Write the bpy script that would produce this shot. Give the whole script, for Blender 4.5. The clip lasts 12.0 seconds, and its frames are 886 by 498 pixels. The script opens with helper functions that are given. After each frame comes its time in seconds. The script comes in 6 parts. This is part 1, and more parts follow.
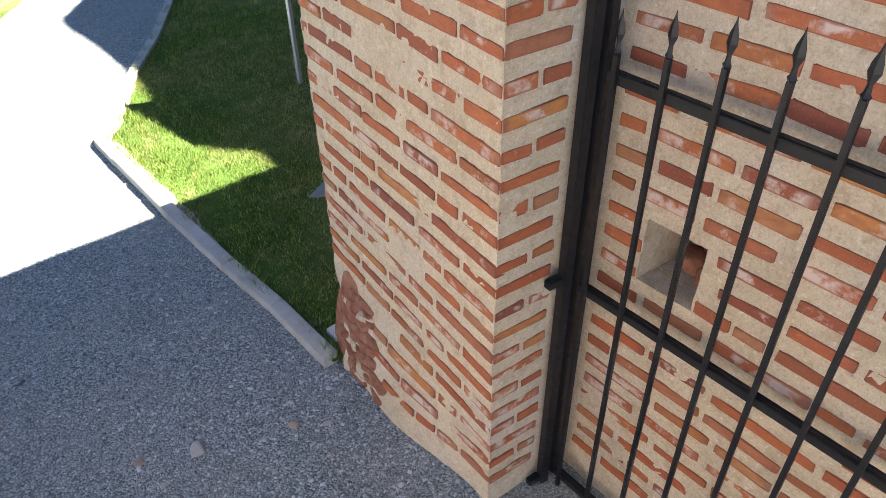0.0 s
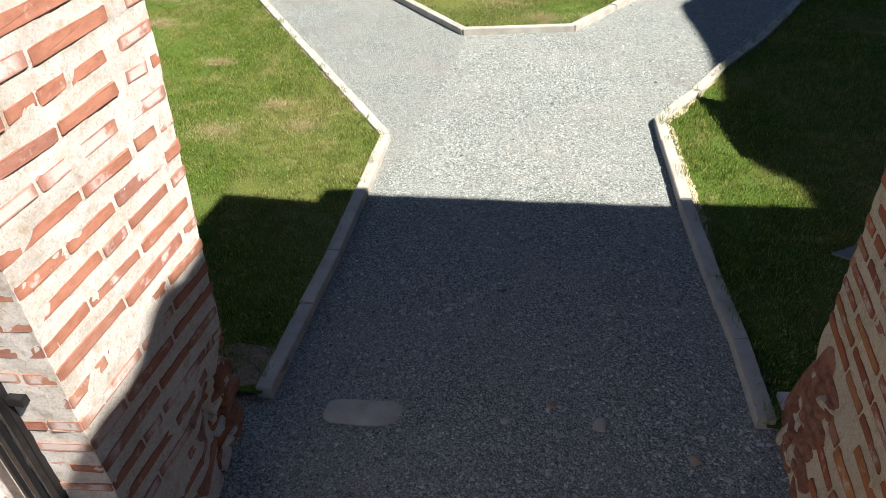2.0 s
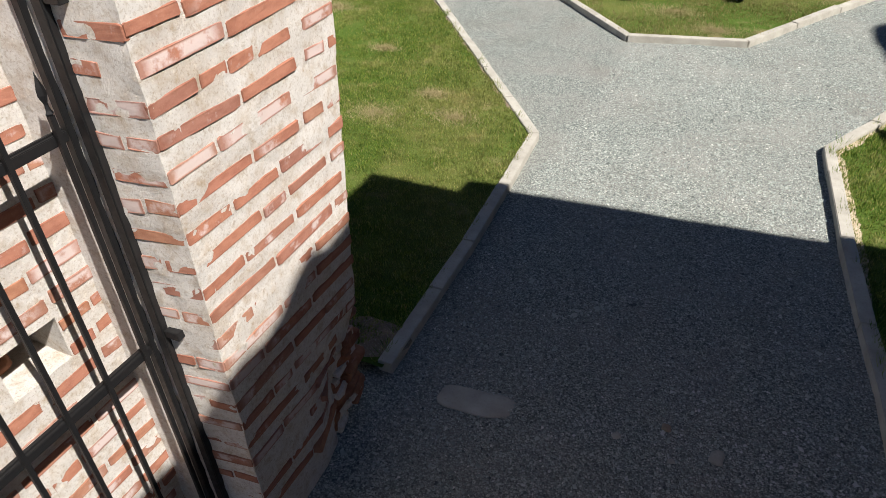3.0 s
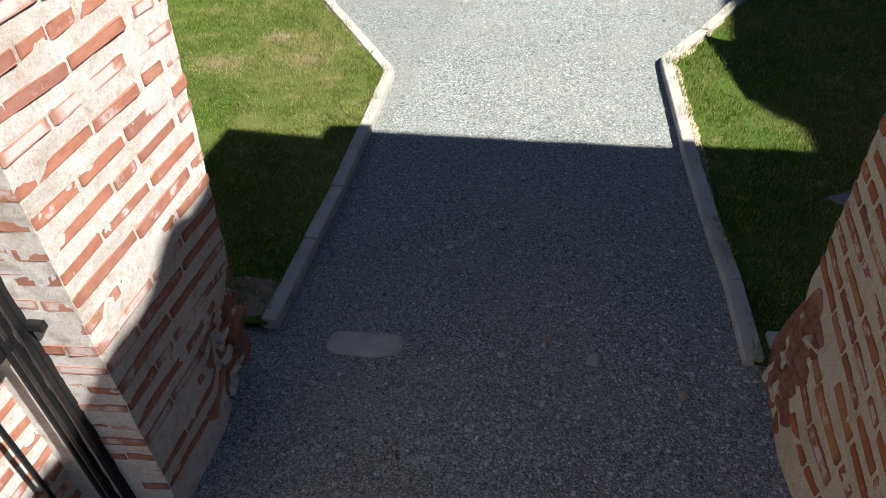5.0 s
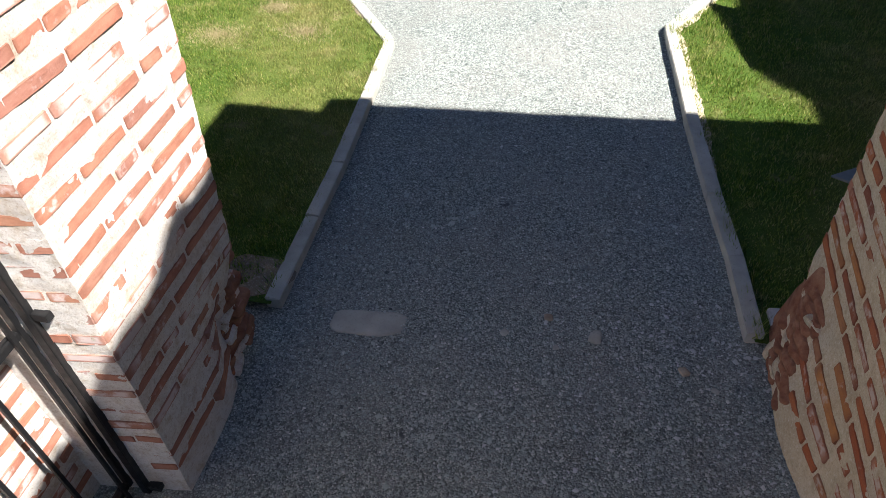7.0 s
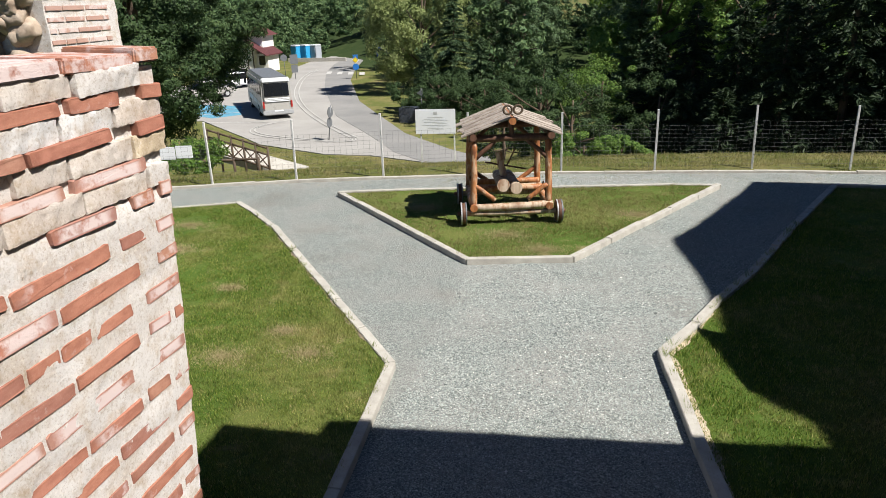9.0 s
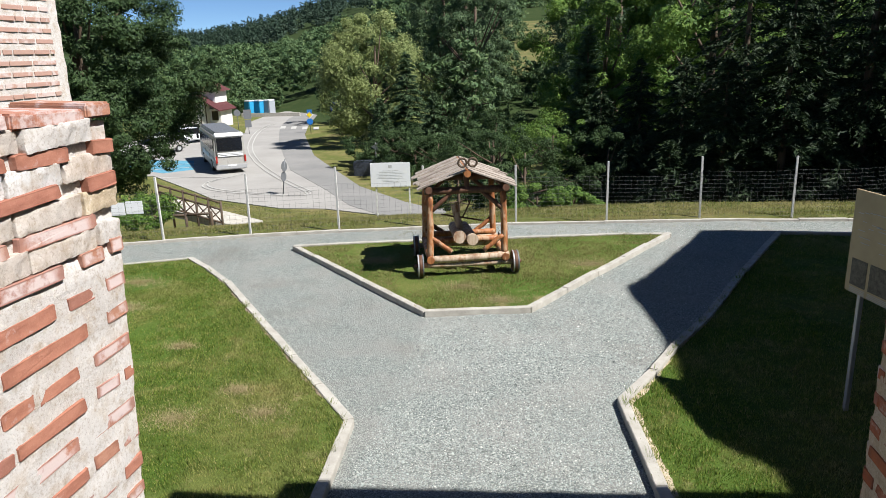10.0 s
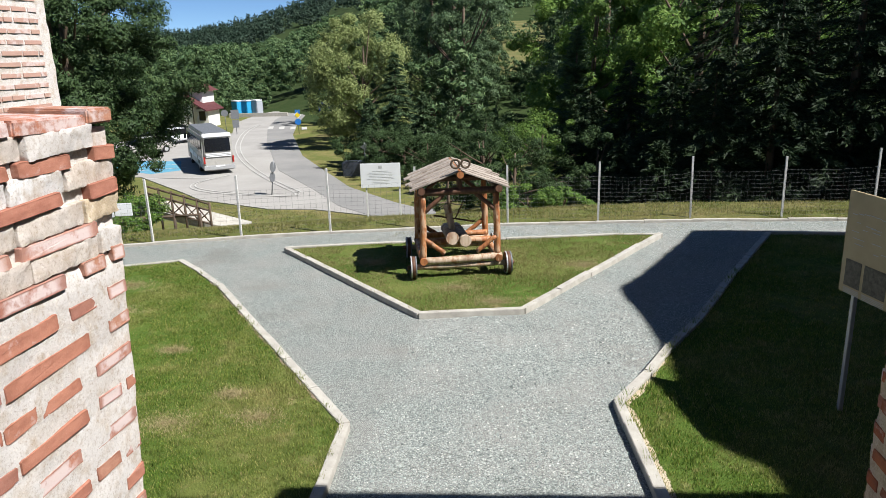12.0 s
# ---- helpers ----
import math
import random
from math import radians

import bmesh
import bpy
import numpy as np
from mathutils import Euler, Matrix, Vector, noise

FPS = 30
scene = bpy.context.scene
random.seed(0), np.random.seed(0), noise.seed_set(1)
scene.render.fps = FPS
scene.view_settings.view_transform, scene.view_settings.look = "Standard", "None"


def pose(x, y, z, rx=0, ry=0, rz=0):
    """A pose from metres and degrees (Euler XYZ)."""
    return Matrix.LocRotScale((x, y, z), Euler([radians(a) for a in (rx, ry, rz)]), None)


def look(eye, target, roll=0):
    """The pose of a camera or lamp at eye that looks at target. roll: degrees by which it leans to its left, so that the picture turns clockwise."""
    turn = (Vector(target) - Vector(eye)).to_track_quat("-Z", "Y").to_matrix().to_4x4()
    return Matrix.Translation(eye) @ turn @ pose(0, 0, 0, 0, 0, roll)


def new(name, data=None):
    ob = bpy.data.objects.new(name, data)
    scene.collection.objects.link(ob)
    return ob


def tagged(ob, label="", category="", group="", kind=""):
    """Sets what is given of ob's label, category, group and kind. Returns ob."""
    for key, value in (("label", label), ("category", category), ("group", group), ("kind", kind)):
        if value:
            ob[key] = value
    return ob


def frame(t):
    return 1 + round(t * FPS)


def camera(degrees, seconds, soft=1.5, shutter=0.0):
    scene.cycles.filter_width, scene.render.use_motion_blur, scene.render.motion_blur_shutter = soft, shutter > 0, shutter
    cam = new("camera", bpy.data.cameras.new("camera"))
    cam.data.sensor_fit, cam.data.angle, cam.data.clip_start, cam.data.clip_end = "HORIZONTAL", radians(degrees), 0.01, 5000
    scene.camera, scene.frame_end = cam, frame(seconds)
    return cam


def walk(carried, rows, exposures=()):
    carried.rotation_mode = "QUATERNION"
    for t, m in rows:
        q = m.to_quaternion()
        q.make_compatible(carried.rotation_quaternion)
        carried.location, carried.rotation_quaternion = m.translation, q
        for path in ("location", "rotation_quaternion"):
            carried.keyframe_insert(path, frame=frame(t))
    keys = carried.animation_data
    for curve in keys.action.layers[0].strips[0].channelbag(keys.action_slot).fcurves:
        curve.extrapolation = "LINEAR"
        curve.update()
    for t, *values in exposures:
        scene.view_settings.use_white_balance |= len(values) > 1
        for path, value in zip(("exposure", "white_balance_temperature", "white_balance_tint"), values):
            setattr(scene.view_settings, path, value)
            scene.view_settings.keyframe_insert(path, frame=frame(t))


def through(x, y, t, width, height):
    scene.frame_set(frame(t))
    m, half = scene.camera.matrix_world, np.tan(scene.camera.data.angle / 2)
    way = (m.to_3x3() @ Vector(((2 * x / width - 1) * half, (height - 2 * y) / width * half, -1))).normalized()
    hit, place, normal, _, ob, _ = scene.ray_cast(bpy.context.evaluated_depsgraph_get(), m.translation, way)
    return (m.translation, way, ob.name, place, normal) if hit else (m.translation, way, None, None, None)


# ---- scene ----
cam = camera(63.8, 12.0, soft=0.4)

# seconds, eye (x, y, z), yaw, pitch, roll
PATH = [
    (0.0, 0.073, -0.041, 3.368, -33.52, -38.01, -1.23),
    (0.5, 0.055, 0.000, 3.377, -22.72, -37.78, -1.71),
    (1.0, 0.053, -0.003, 3.389, -10.55, -37.58, -2.09),
    (1.5, 0.062, -0.002, 3.382, 1.65, -37.19, -2.45),
    (2.0, 0.092, -0.028, 3.374, 14.11, -36.51, -3.01),
    (2.5, 0.106, -0.067, 3.381, 25.58, -35.80, -3.33),
    (3.0, 0.092, -0.082, 3.395, 27.14, -36.14, -2.83),
    (3.5, 0.133, -0.096, 3.413, 19.09, -36.65, -2.51),
    (3.7, 0.106, -0.074, 3.400, 15.62, -36.74, -2.25),
    (5.5, 0.120, -0.094, 3.445, 14.97, -44.13, -2.83),
    (6.0, 0.109, -0.058, 3.465, 15.12, -46.36, -2.89),
    (6.5, 0.110, -0.031, 3.492, 15.20, -47.39, -2.94),
    (6.7, 0.104, -0.029, 3.497, 15.17, -46.72, -3.00),
    (8.3, 0.043, -0.005, 3.505, 13.38, -27.67, -1.83),
    (8.5, 0.031, 0.007, 3.505, 13.27, -24.96, -1.81),
    (9.0, 0.010, 0.024, 3.518, 13.09, -19.48, -1.83),
    (9.5, -0.001, 0.045, 3.526, 10.51, -16.37, -1.69),
    (10.0, -0.014, 0.044, 3.516, 9.24, -15.42, -1.66),
    (10.5, -0.019, 0.032, 3.510, 8.82, -15.42, -1.64),
    (11.0, -0.036, 0.030, 3.512, 8.78, -15.43, -1.63),
    (11.5, -0.062, 0.055, 3.533, 8.42, -15.47, -1.65),
    (12.0, -0.088, 0.064, 3.535, 8.28, -15.46, -1.64),
]


def aimed(x, y, z, yaw, pitch, roll):
    a, p = radians(yaw), radians(pitch)
    ahead = Vector((-math.sin(a) * math.cos(p), math.cos(a) * math.cos(p), math.sin(p)))
    eye = Vector((x, y, z))
    return look(eye, eye + ahead, roll)


EXPOSURES = [(0.0, 3.17, 6500, 10), (0.5, 2.97, 6500, 10), (1.0, 2.53, 6600, 10), (1.5, 1.84, 6850, 10), (2.0, 1.29, 6800, 10), (2.5, 0.95, 6750, 10),
             (3.0, 0.83, 6750, 10), (3.5, 0.87, 6750, 10), (5.5, 1.40, 6500, 10), (6.5, 1.77, 6500, 10), (8.3, 0.92, 6600, 10), (9.0, 0.83, 6600, 10), (10.0, 0.87, 6400, 10), (12.0, 0.89, 6400, 10)]
walk(cam, [(row[0], aimed(*row[1:])) for row in PATH], EXPOSURES)

# ---- world, sun ----
SUN_X, SUN_Y = 0.74, -0.265  # sideways travel of a shadow for each metre of height, towards the sun
sun_dir = Vector((SUN_X, SUN_Y, 1.0)).normalized()
world = bpy.data.worlds.new("world")
scene.world = world
world.use_nodes = True
wn = world.node_tree.nodes
wn.clear()
w_out = wn.new("ShaderNodeOutputWorld")
w_bg = wn.new("ShaderNodeBackground")
w_sky = wn.new("ShaderNodeTexSky")
w_sky.sky_type = "NISHITA"
w_sky.sun_disc = False
w_sky.sun_elevation = math.asin(sun_dir.z)
w_sky.sun_rotation = math.atan2(sun_dir.x, sun_dir.y)
w_sky.air_density = 0.5
w_sky.dust_density = 0.0
w_sky.altitude = 1200
w_sky.ozone_density = 3.0
w_bg.inputs[1].default_value = 0.058
w_clear = wn.new("ShaderNodeVectorMath")
w_clear.operation = "MULTIPLY"
w_clear.inputs[1].default_value = (0.87, 1.0, 1.07)  # clear mountain air
world.node_tree.links.new(w_sky.outputs[0], w_clear.inputs[0])
world.node_tree.links.new(w_clear.outputs[0], w_bg.inputs[0])
world.node_tree.links.new(w_bg.outputs[0], w_out.inputs[0])

sun_data = bpy.data.lights.new("sun", "SUN")
sun_data.energy = 5.0
sun_data.angle = radians(0.53)
sun_data.color = (1.0, 0.965, 0.92)
sun = new("sun", sun_data)
sun.matrix_world = look((20, -5, 30), (20 - sun_dir.x, -5 - sun_dir.y, 30 - sun_dir.z))


# ---- materials ----
class Mat:
    """A node material with short calls for its nodes."""

    def __init__(self, name, rough=0.8, metal=0.0, spec=0.4):
        self.m = bpy.data.materials.new(name)
        self.m.use_nodes = True
        self.n, self.l = self.m.node_tree.nodes, self.m.node_tree.links
        self.b = self.n["Principled BSDF"]
        self.b.inputs["Roughness"].default_value = rough
        self.b.inputs["Metallic"].default_value = metal
        self.b.inputs["Specular IOR Level"].default_value = spec

    def put(self, socket, value):
        if isinstance(value, bpy.types.NodeSocket):
            self.l.new(value, socket)
        else:
            socket.default_value = value

    def coord(self, kind="Object"):
        return self.n.new("ShaderNodeTexCoord").outputs[kind]

    def place(self):
        return self.n.new("ShaderNodeNewGeometry").outputs["Position"]

    def island(self):
        return self.n.new("ShaderNodeNewGeometry").outputs["Random Per Island"]

    def chance(self):
        return self.n.new("ShaderNodeObjectInfo").outputs["Random"]

    def noise(self, at, scale, detail=4.0, rough=0.55, out="Fac"):
        k = self.n.new("ShaderNodeTexNoise")
        self.put(k.inputs["Vector"], at)
        k.inputs["Scale"].default_value, k.inputs["Detail"].default_value, k.inputs["Roughness"].default_value = scale, detail, rough
        return k.outputs[out]

    def cells(self, at, scale, feature="F1", out="Distance", jitter=1.0):
        k = self.n.new("ShaderNodeTexVoronoi")
        k.feature = feature
        self.put(k.inputs["Vector"], at)
        k.inputs["Scale"].default_value, k.inputs["Randomness"].default_value = scale, jitter
        return k.outputs[out]

    def ramp(self, fac, *stops):
        k = self.n.new("ShaderNodeValToRGB")
        e = k.color_ramp.elements
        while len(e) < len(stops):
            e.new(0.5)
        for el, (p, c) in zip(e, stops):
            el.position, el.color = p, (*c, 1) if len(c) == 3 else c
        self.put(k.inputs[0], fac)
        return k.outputs[0]

    def span(self, fac, a, b, lo=0.0, hi=1.0):
        k = self.n.new("ShaderNodeMapRange")
        self.put(k.inputs[0], fac)
        for i, v in enumerate((a, b, lo, hi)):
            k.inputs[i + 1].default_value = v
        return k.outputs[0]

    def mix(self, fac, a, b, how="MIX"):
        k = self.n.new("ShaderNodeMixRGB")
        k.blend_type = how
        for s, v in zip(k.inputs, (fac, a, b)):
            self.put(s, (*v, 1) if isinstance(v, tuple) and len(v) == 3 else v)
        return k.outputs[0]

    def maths(self, op, a, b=0.0):
        k = self.n.new("ShaderNodeMath")
        k.operation = op
        self.put(k.inputs[0], a)
        self.put(k.inputs[1], b)
        return k.outputs[0]

    def shifted(self, at, by, much=37.0):
        """Coordinates moved by a random number, so that alike pieces differ."""
        k = self.n.new("ShaderNodeVectorMath")
        k.operation = "ADD"
        c = self.n.new("ShaderNodeCombineXYZ")
        for s, f in zip(c.inputs, (much, much * 1.7, much * 0.6)):
            self.put(s, self.maths("MULTIPLY", by, f))
        self.put(k.inputs[0], at)
        self.put(k.inputs[1], c.outputs[0])
        return k.outputs[0]

    def stretched(self, at, sx, sy, sz):
        k = self.n.new("ShaderNodeMapping")
        self.put(k.inputs["Vector"], at)
        k.inputs["Scale"].default_value = (sx, sy, sz)
        return k.outputs[0]

    def colour(self, c):
        self.put(self.b.inputs["Base Color"], (*c, 1) if isinstance(c, tuple) and len(c) == 3 else c)
        return self

    def relief(self, height, strength=0.4, distance=0.01, after=None):
        k = self.n.new("ShaderNodeBump")
        k.inputs["Strength"].default_value, k.inputs["Distance"].default_value = strength, distance
        self.put(k.inputs["Height"], height)
        if after is not None:
            self.l.new(after, k.inputs["Normal"])
        self.l.new(k.outputs[0], self.b.inputs["Normal"])
        return k.outputs[0]

    def rough(self, v):
        self.put(self.b.inputs["Roughness"], v)
        return self


def mortar_material(name, tone_a, tone_b, tone_c):
    k = Mat(name, 0.93, spec=0.2)
    p = k.place()
    big = k.noise(p, 2.3, 5)
    mid = k.noise(p, 14, 5, 0.6)
    fine = k.noise(p, 110, 3, 0.7)
    c = k.ramp(big, (0.3, tone_a), (0.52, tone_b), (0.75, tone_c))
    c = k.mix(k.span(mid, 0.50, 0.70), c, k.mix(0.6, c, (0.38, 0.28, 0.18)))
    stain = k.noise(p, 4.5, 6, 0.7)
    c = k.mix(k.span(stain, 0.54, 0.70, 0, 0.45), c, k.mix(0.55, c, (0.40, 0.25, 0.11)))
    pits = k.noise(p, 45, 4, 0.65)
    c = k.mix(k.span(pits, 0.54, 0.66, 0, 0.6), c, k.mix(0.7, c, (0.33, 0.255, 0.17)))
    c = k.mix(k.span(pits, 0.30, 0.42, 0.5, 0.0), c, (0.76, 0.71, 0.63))
    c = k.mix(k.span(fine, 0.54, 0.68, 0, 0.65), c, k.mix(0.75, c, (0.25, 0.19, 0.13)))
    c = k.mix(k.span(fine, 0.28, 0.42, 0.4, 0.0), c, (0.78, 0.74, 0.68))
    k.colour(c)
    low = k.relief(mid, 0.55, 0.012)
    low = k.relief(pits, 0.5, 0.005, low)
    grain = k.noise(p, 190, 6, 0.85)
    k.relief(grain, 0.9, 0.0045, low)
    return k.m


M_MORTAR = mortar_material("lime_mortar", (0.47, 0.375, 0.255), (0.57, 0.47, 0.335), (0.52, 0.445, 0.355))
M_MORTAR_PALE = mortar_material("pale_lime_mortar", (0.52, 0.485, 0.455), (0.61, 0.585, 0.56), (0.52, 0.475, 0.43))


def brick_material(name, pale, islands=False, faded=0.0):
    k = Mat(name, 0.82, spec=0.3)
    r = k.island() if islands else k.chance()
    at = k.shifted(k.place(), r)
    body = k.ramp(r, (0.0, (0.32, 0.082, 0.030)), (0.25, (0.40, 0.125, 0.044)), (0.5, (0.34, 0.100, 0.040)), (0.62, (0.20, 0.058, 0.034)),
                  (0.78, (0.45, 0.18, 0.055)), (0.9, (0.31, 0.145, 0.08)), (1.0, (0.37, 0.095, 0.036)))
    if pale:
        body = k.mix(0.55, body, (0.40, 0.22, 0.175))
    r2 = k.maths("FRACT", k.maths("MULTIPLY", r, 17.3))
    streak = k.noise(k.stretched(at, 1, 1, 2.2), 16, 5, 0.6)
    body = k.mix(k.span(streak, 0.42, 0.68), body, k.mix(0.5, body, (0.20, 0.07, 0.045)))
    wash = k.noise(at, 9, 5, 0.65)
    lift = k.span(r2, 0.0, 1.0, 0.72, 0.33 if pale else 0.42)
    k2 = k.n.new("ShaderNodeMapRange")
    k.put(k2.inputs[0], wash)
    k.put(k2.inputs[1], lift)
    k.put(k2.inputs[2], k.maths("ADD", lift, 0.12))
    film = k.maths("MULTIPLY", k2.outputs[0], 0.85 if pale else 0.8)
    if not islands:
        sides = k.n.new("ShaderNodeSeparateXYZ")
        k.put(sides.inputs[0], k.coord("Object"))
        rim = k.maths("MAXIMUM", k.maths("ABSOLUTE", sides.outputs[2]), k.maths("SUBTRACT", k.maths("ABSOLUTE", sides.outputs[0]), 0.03))
        rim = k.maths("ADD", rim, k.maths("MULTIPLY", k.maths("SUBTRACT", wash, 0.5), 0.35))
        film = k.maths("MULTIPLY", film, k.span(rim, 0.30, 0.42, 1.0, 0.15))
        body = k.mix(k.span(rim, 0.34, 0.46, 0.0, 0.45), body, (0.17, 0.06, 0.035))
    body = k.mix(film, body, (0.58, 0.50, 0.485) if pale else (0.56, 0.47, 0.41))
    if faded:
        body = k.mix(faded, body, (0.52, 0.42, 0.37))
    fine = k.noise(at, 120, 3, 0.7)
    body = k.mix(k.span(fine, 0.55, 0.75, 0, 0.22), body, (0.50, 0.36, 0.27))
    k.colour(body)
    low = k.relief(streak, 0.4, 0.008)
    k.relief(fine, 0.45, 0.004, low)
    return k.m


M_BLOCK = mortar_material("beige_mortar_block", (0.51, 0.44, 0.385), (0.59, 0.535, 0.485), (0.60, 0.575, 0.55))
M_PLASTER = mortar_material("white_plaster", (0.60, 0.59, 0.575), (0.67, 0.66, 0.65), (0.54, 0.51, 0.485))
M_EARTH = mortar_material("bare_earth", (0.15, 0.115, 0.085), (0.20, 0.155, 0.115), (0.12, 0.09, 0.068))
M_SAND = mortar_material("sandy_soil", (0.40, 0.34, 0.24), (0.46, 0.39, 0.28), (0.30, 0.25, 0.15))
M_BRICK = brick_material("fired_brick", False)
M_BRICK_PALE = brick_material("limewashed_brick", True)
M_BRICK_FADED = brick_material("faded_brick_rows", True, True, 0.4)
M_BRICK_JOINED = brick_material("fired_brick_rows", True, True)


def stone_material(name, a, b, scale=6.0, bump=0.5):
    k = Mat(name, 0.9, spec=0.25)
    p = k.place()
    n = k.noise(p, scale, 6, 0.6)
    f = k.noise(p, scale * 14, 3, 0.7)
    c = k.ramp(n, (0.3, a), (0.7, b))
    c = k.mix(k.span(f, 0.55, 0.75, 0, 0.4), c, tuple(0.55 * v for v in a))
    k.colour(c)
    low = k.relief(n, bump, 0.03)
    k.relief(f, 0.4, 0.004, low)
    return k.m


M_KERB = stone_material("cast_concrete", (0.30, 0.285, 0.25), (0.44, 0.42, 0.375), 5, 0.2)
M_SLAB = stone_material("pale_stone", (0.42, 0.42, 0.42), (0.58, 0.58, 0.58), 7, 0.2)
M_ROCK = stone_material("rubble_stone", (0.24, 0.17, 0.12), (0.45, 0.38, 0.30), 5, 0.8)
M_RUBBLE = stone_material("crumbled_brick", (0.17, 0.055, 0.03), (0.36, 0.18, 0.11), 12, 0.9)

k = Mat("gravel_bed", 0.9, spec=0.3)
p = k.place()
cell = k.cells(p, 95, "F1", "Color")
dist = k.cells(p, 95, "F1", "Distance")
sep = k.n.new("ShaderNodeSeparateColor")
k.put(sep.inputs[0], cell)
c = k.ramp(sep.outputs[0], (0.0, (0.085, 0.103, 0.098)), (0.5, (0.258, 0.290, 0.272)), (0.85, (0.385, 0.415, 0.384)), (1.0, (0.50, 0.51, 0.465)))
big = k.noise(p, 1.1, 5, 0.6)
c = k.mix(k.span(big, 0.42, 0.66, 0, 0.6), c, (0.33, 0.325, 0.30))
dirt = k.noise(p, 0.7, 4, 0.55)
c = k.mix(k.span(dirt, 0.54, 0.72, 0, 0.4), c, (0.18, 0.155, 0.13))
c = k.mix(k.span(dist, 0.35, 0.75, 0, 0.55), c, (0.09, 0.09, 0.085))
k.colour(c)
k.relief(k.maths("SUBTRACT", 1.0, dist), 0.9, 0.012)
M_GRAVEL = k.m

k = Mat("gravel_chips", 0.85, spec=0.3)
r = k.island()
c = k.ramp(r, (0.0, (0.060, 0.070, 0.070)), (0.4, (0.246, 0.285, 0.270)), (0.75, (0.402, 0.445, 0.415)), (0.975, (0.48, 0.49, 0.45)), (0.982, (0.66, 0.65, 0.61)))
c = k.mix(k.span(k.noise(k.place(), 90, 3), 0.4, 0.7, 0, 0.35), c, (0.20, 0.2, 0.2))
k.colour(c)
M_CHIPS = k.m


def turf_material(name, lush, dry, bare):
    k = Mat(name, 0.95, spec=0.1)
    p = k.place()
    big = k.noise(p, 0.55, 5, 0.6)
    mid = k.noise(p, 3.2, 5, 0.6)
    fine = k.noise(p, 70, 3, 0.7)
    c = k.mix(k.span(big, 0.45, 0.68), lush, dry)
    c = k.mix(k.span(mid, 0.60, 0.74, 0, 0.8), c, bare)
    c = k.mix(k.span(fine, 0.45, 0.7, 0, 0.5), c, tuple(0.4 * v for v in lush))
    k.colour(c)
    k.relief(fine, 0.8, 0.02)
    return k.m


M_TURF = turf_material("lawn_turf", (0.075, 0.125, 0.022), (0.16, 0.165, 0.05), (0.28, 0.23, 0.12))
M_MEADOW = turf_material("meadow", (0.115, 0.130, 0.038), (0.21, 0.18, 0.075), (0.31, 0.26, 0.15))
# meadow under the trees, with the forest shade put into its colour
M_FLOOR_SHADED = turf_material("shaded_wood_floor", (0.030, 0.050, 0.016), (0.045, 0.062, 0.022), (0.06, 0.06, 0.03))
M_SLOPE = turf_material("dry_slope", (0.105, 0.115, 0.042), (0.19, 0.165, 0.075), (0.26, 0.205, 0.11))
M_STRAW = turf_material("straw_turf", (0.22, 0.20, 0.085), (0.28, 0.24, 0.12), (0.34, 0.28, 0.16))


def blade_material(name, stops, through=0.35):
    k = Mat(name, 0.65, spec=0.25)
    c = k.ramp(k.island(), *stops)
    patch = k.noise(k.place(), 0.55, 4, 0.6)
    k2 = k.mix(k.span(patch, 0.45, 0.7, 0, 0.45), c, stops[-1][1])
    k2 = k.mix(k.span(k.noise(k.place(), 2.2, 6, 0.75), 0.56, 0.70, 0, 0.6), k2, stops[-1][1])
    k2 = k.mix(k.span(k.noise(k.place(), 8.5, 5, 0.7), 0.48, 0.62, 0, 0.6), k2, k.mix(0.55, k2, stops[0][1]))
    k.colour(k2)
    t = k.n.new("ShaderNodeBsdfTranslucent")
    k.put(t.inputs[0], k2)
    m = k.n.new("ShaderNodeMixShader")
    m.inputs[0].default_value = through
    k.l.new(k.b.outputs[0], m.inputs[1])
    k.l.new(t.outputs[0], m.inputs[2])
    k.l.new(m.outputs[0], k.n["Material Output"].inputs[0])
    return k.m


M_BLADES = blade_material("grass_blades", ((0.0, (0.045, 0.095, 0.015)), (0.35, (0.142, 0.222, 0.034)), (0.7, (0.220, 0.300, 0.052)), (0.9, (0.33, 0.35, 0.10)), (1.0, (0.50, 0.42, 0.20))), 0.4)
M_STRAW_BLADES = blade_material("straw_blades", ((0.0, (0.26, 0.23, 0.10)), (0.5, (0.40, 0.34, 0.18)), (1.0, (0.50, 0.42, 0.25))))
M_DRY_BLADES = blade_material("dry_blades", ((0.0, (0.10, 0.145, 0.028)), (0.45, (0.17, 0.19, 0.050)), (0.75, (0.29, 0.25, 0.10)), (1.0, (0.42, 0.35, 0.19))))
M_LEAF_DARK = blade_material("dark_leaf", ((0.0, (0.020, 0.042, 0.015)), (0.6, (0.038, 0.076, 0.024)), (1.0, (0.066, 0.106, 0.036))), 0.22)
M_LEAF_MID = blade_material("green_leaf", ((0.0, (0.055, 0.120, 0.023)), (0.6, (0.112, 0.205, 0.037)), (1.0, (0.186, 0.273, 0.055))), 0.3)
M_LEAF_LIGHT = blade_material("pale_leaf", ((0.0, (0.15, 0.20, 0.065)), (0.6, (0.24, 0.29, 0.105)), (1.0, (0.33, 0.37, 0.16))), 0.35)
# spruce green darkened so that the trees' shade lies in the needle colour
M_NEEDLE_SHADED = blade_material("shaded_spruce_needle", ((0.0, (0.007, 0.018, 0.008)), (0.6, (0.017, 0.036, 0.013)), (1.0, (0.036, 0.060, 0.021))), 0.10)
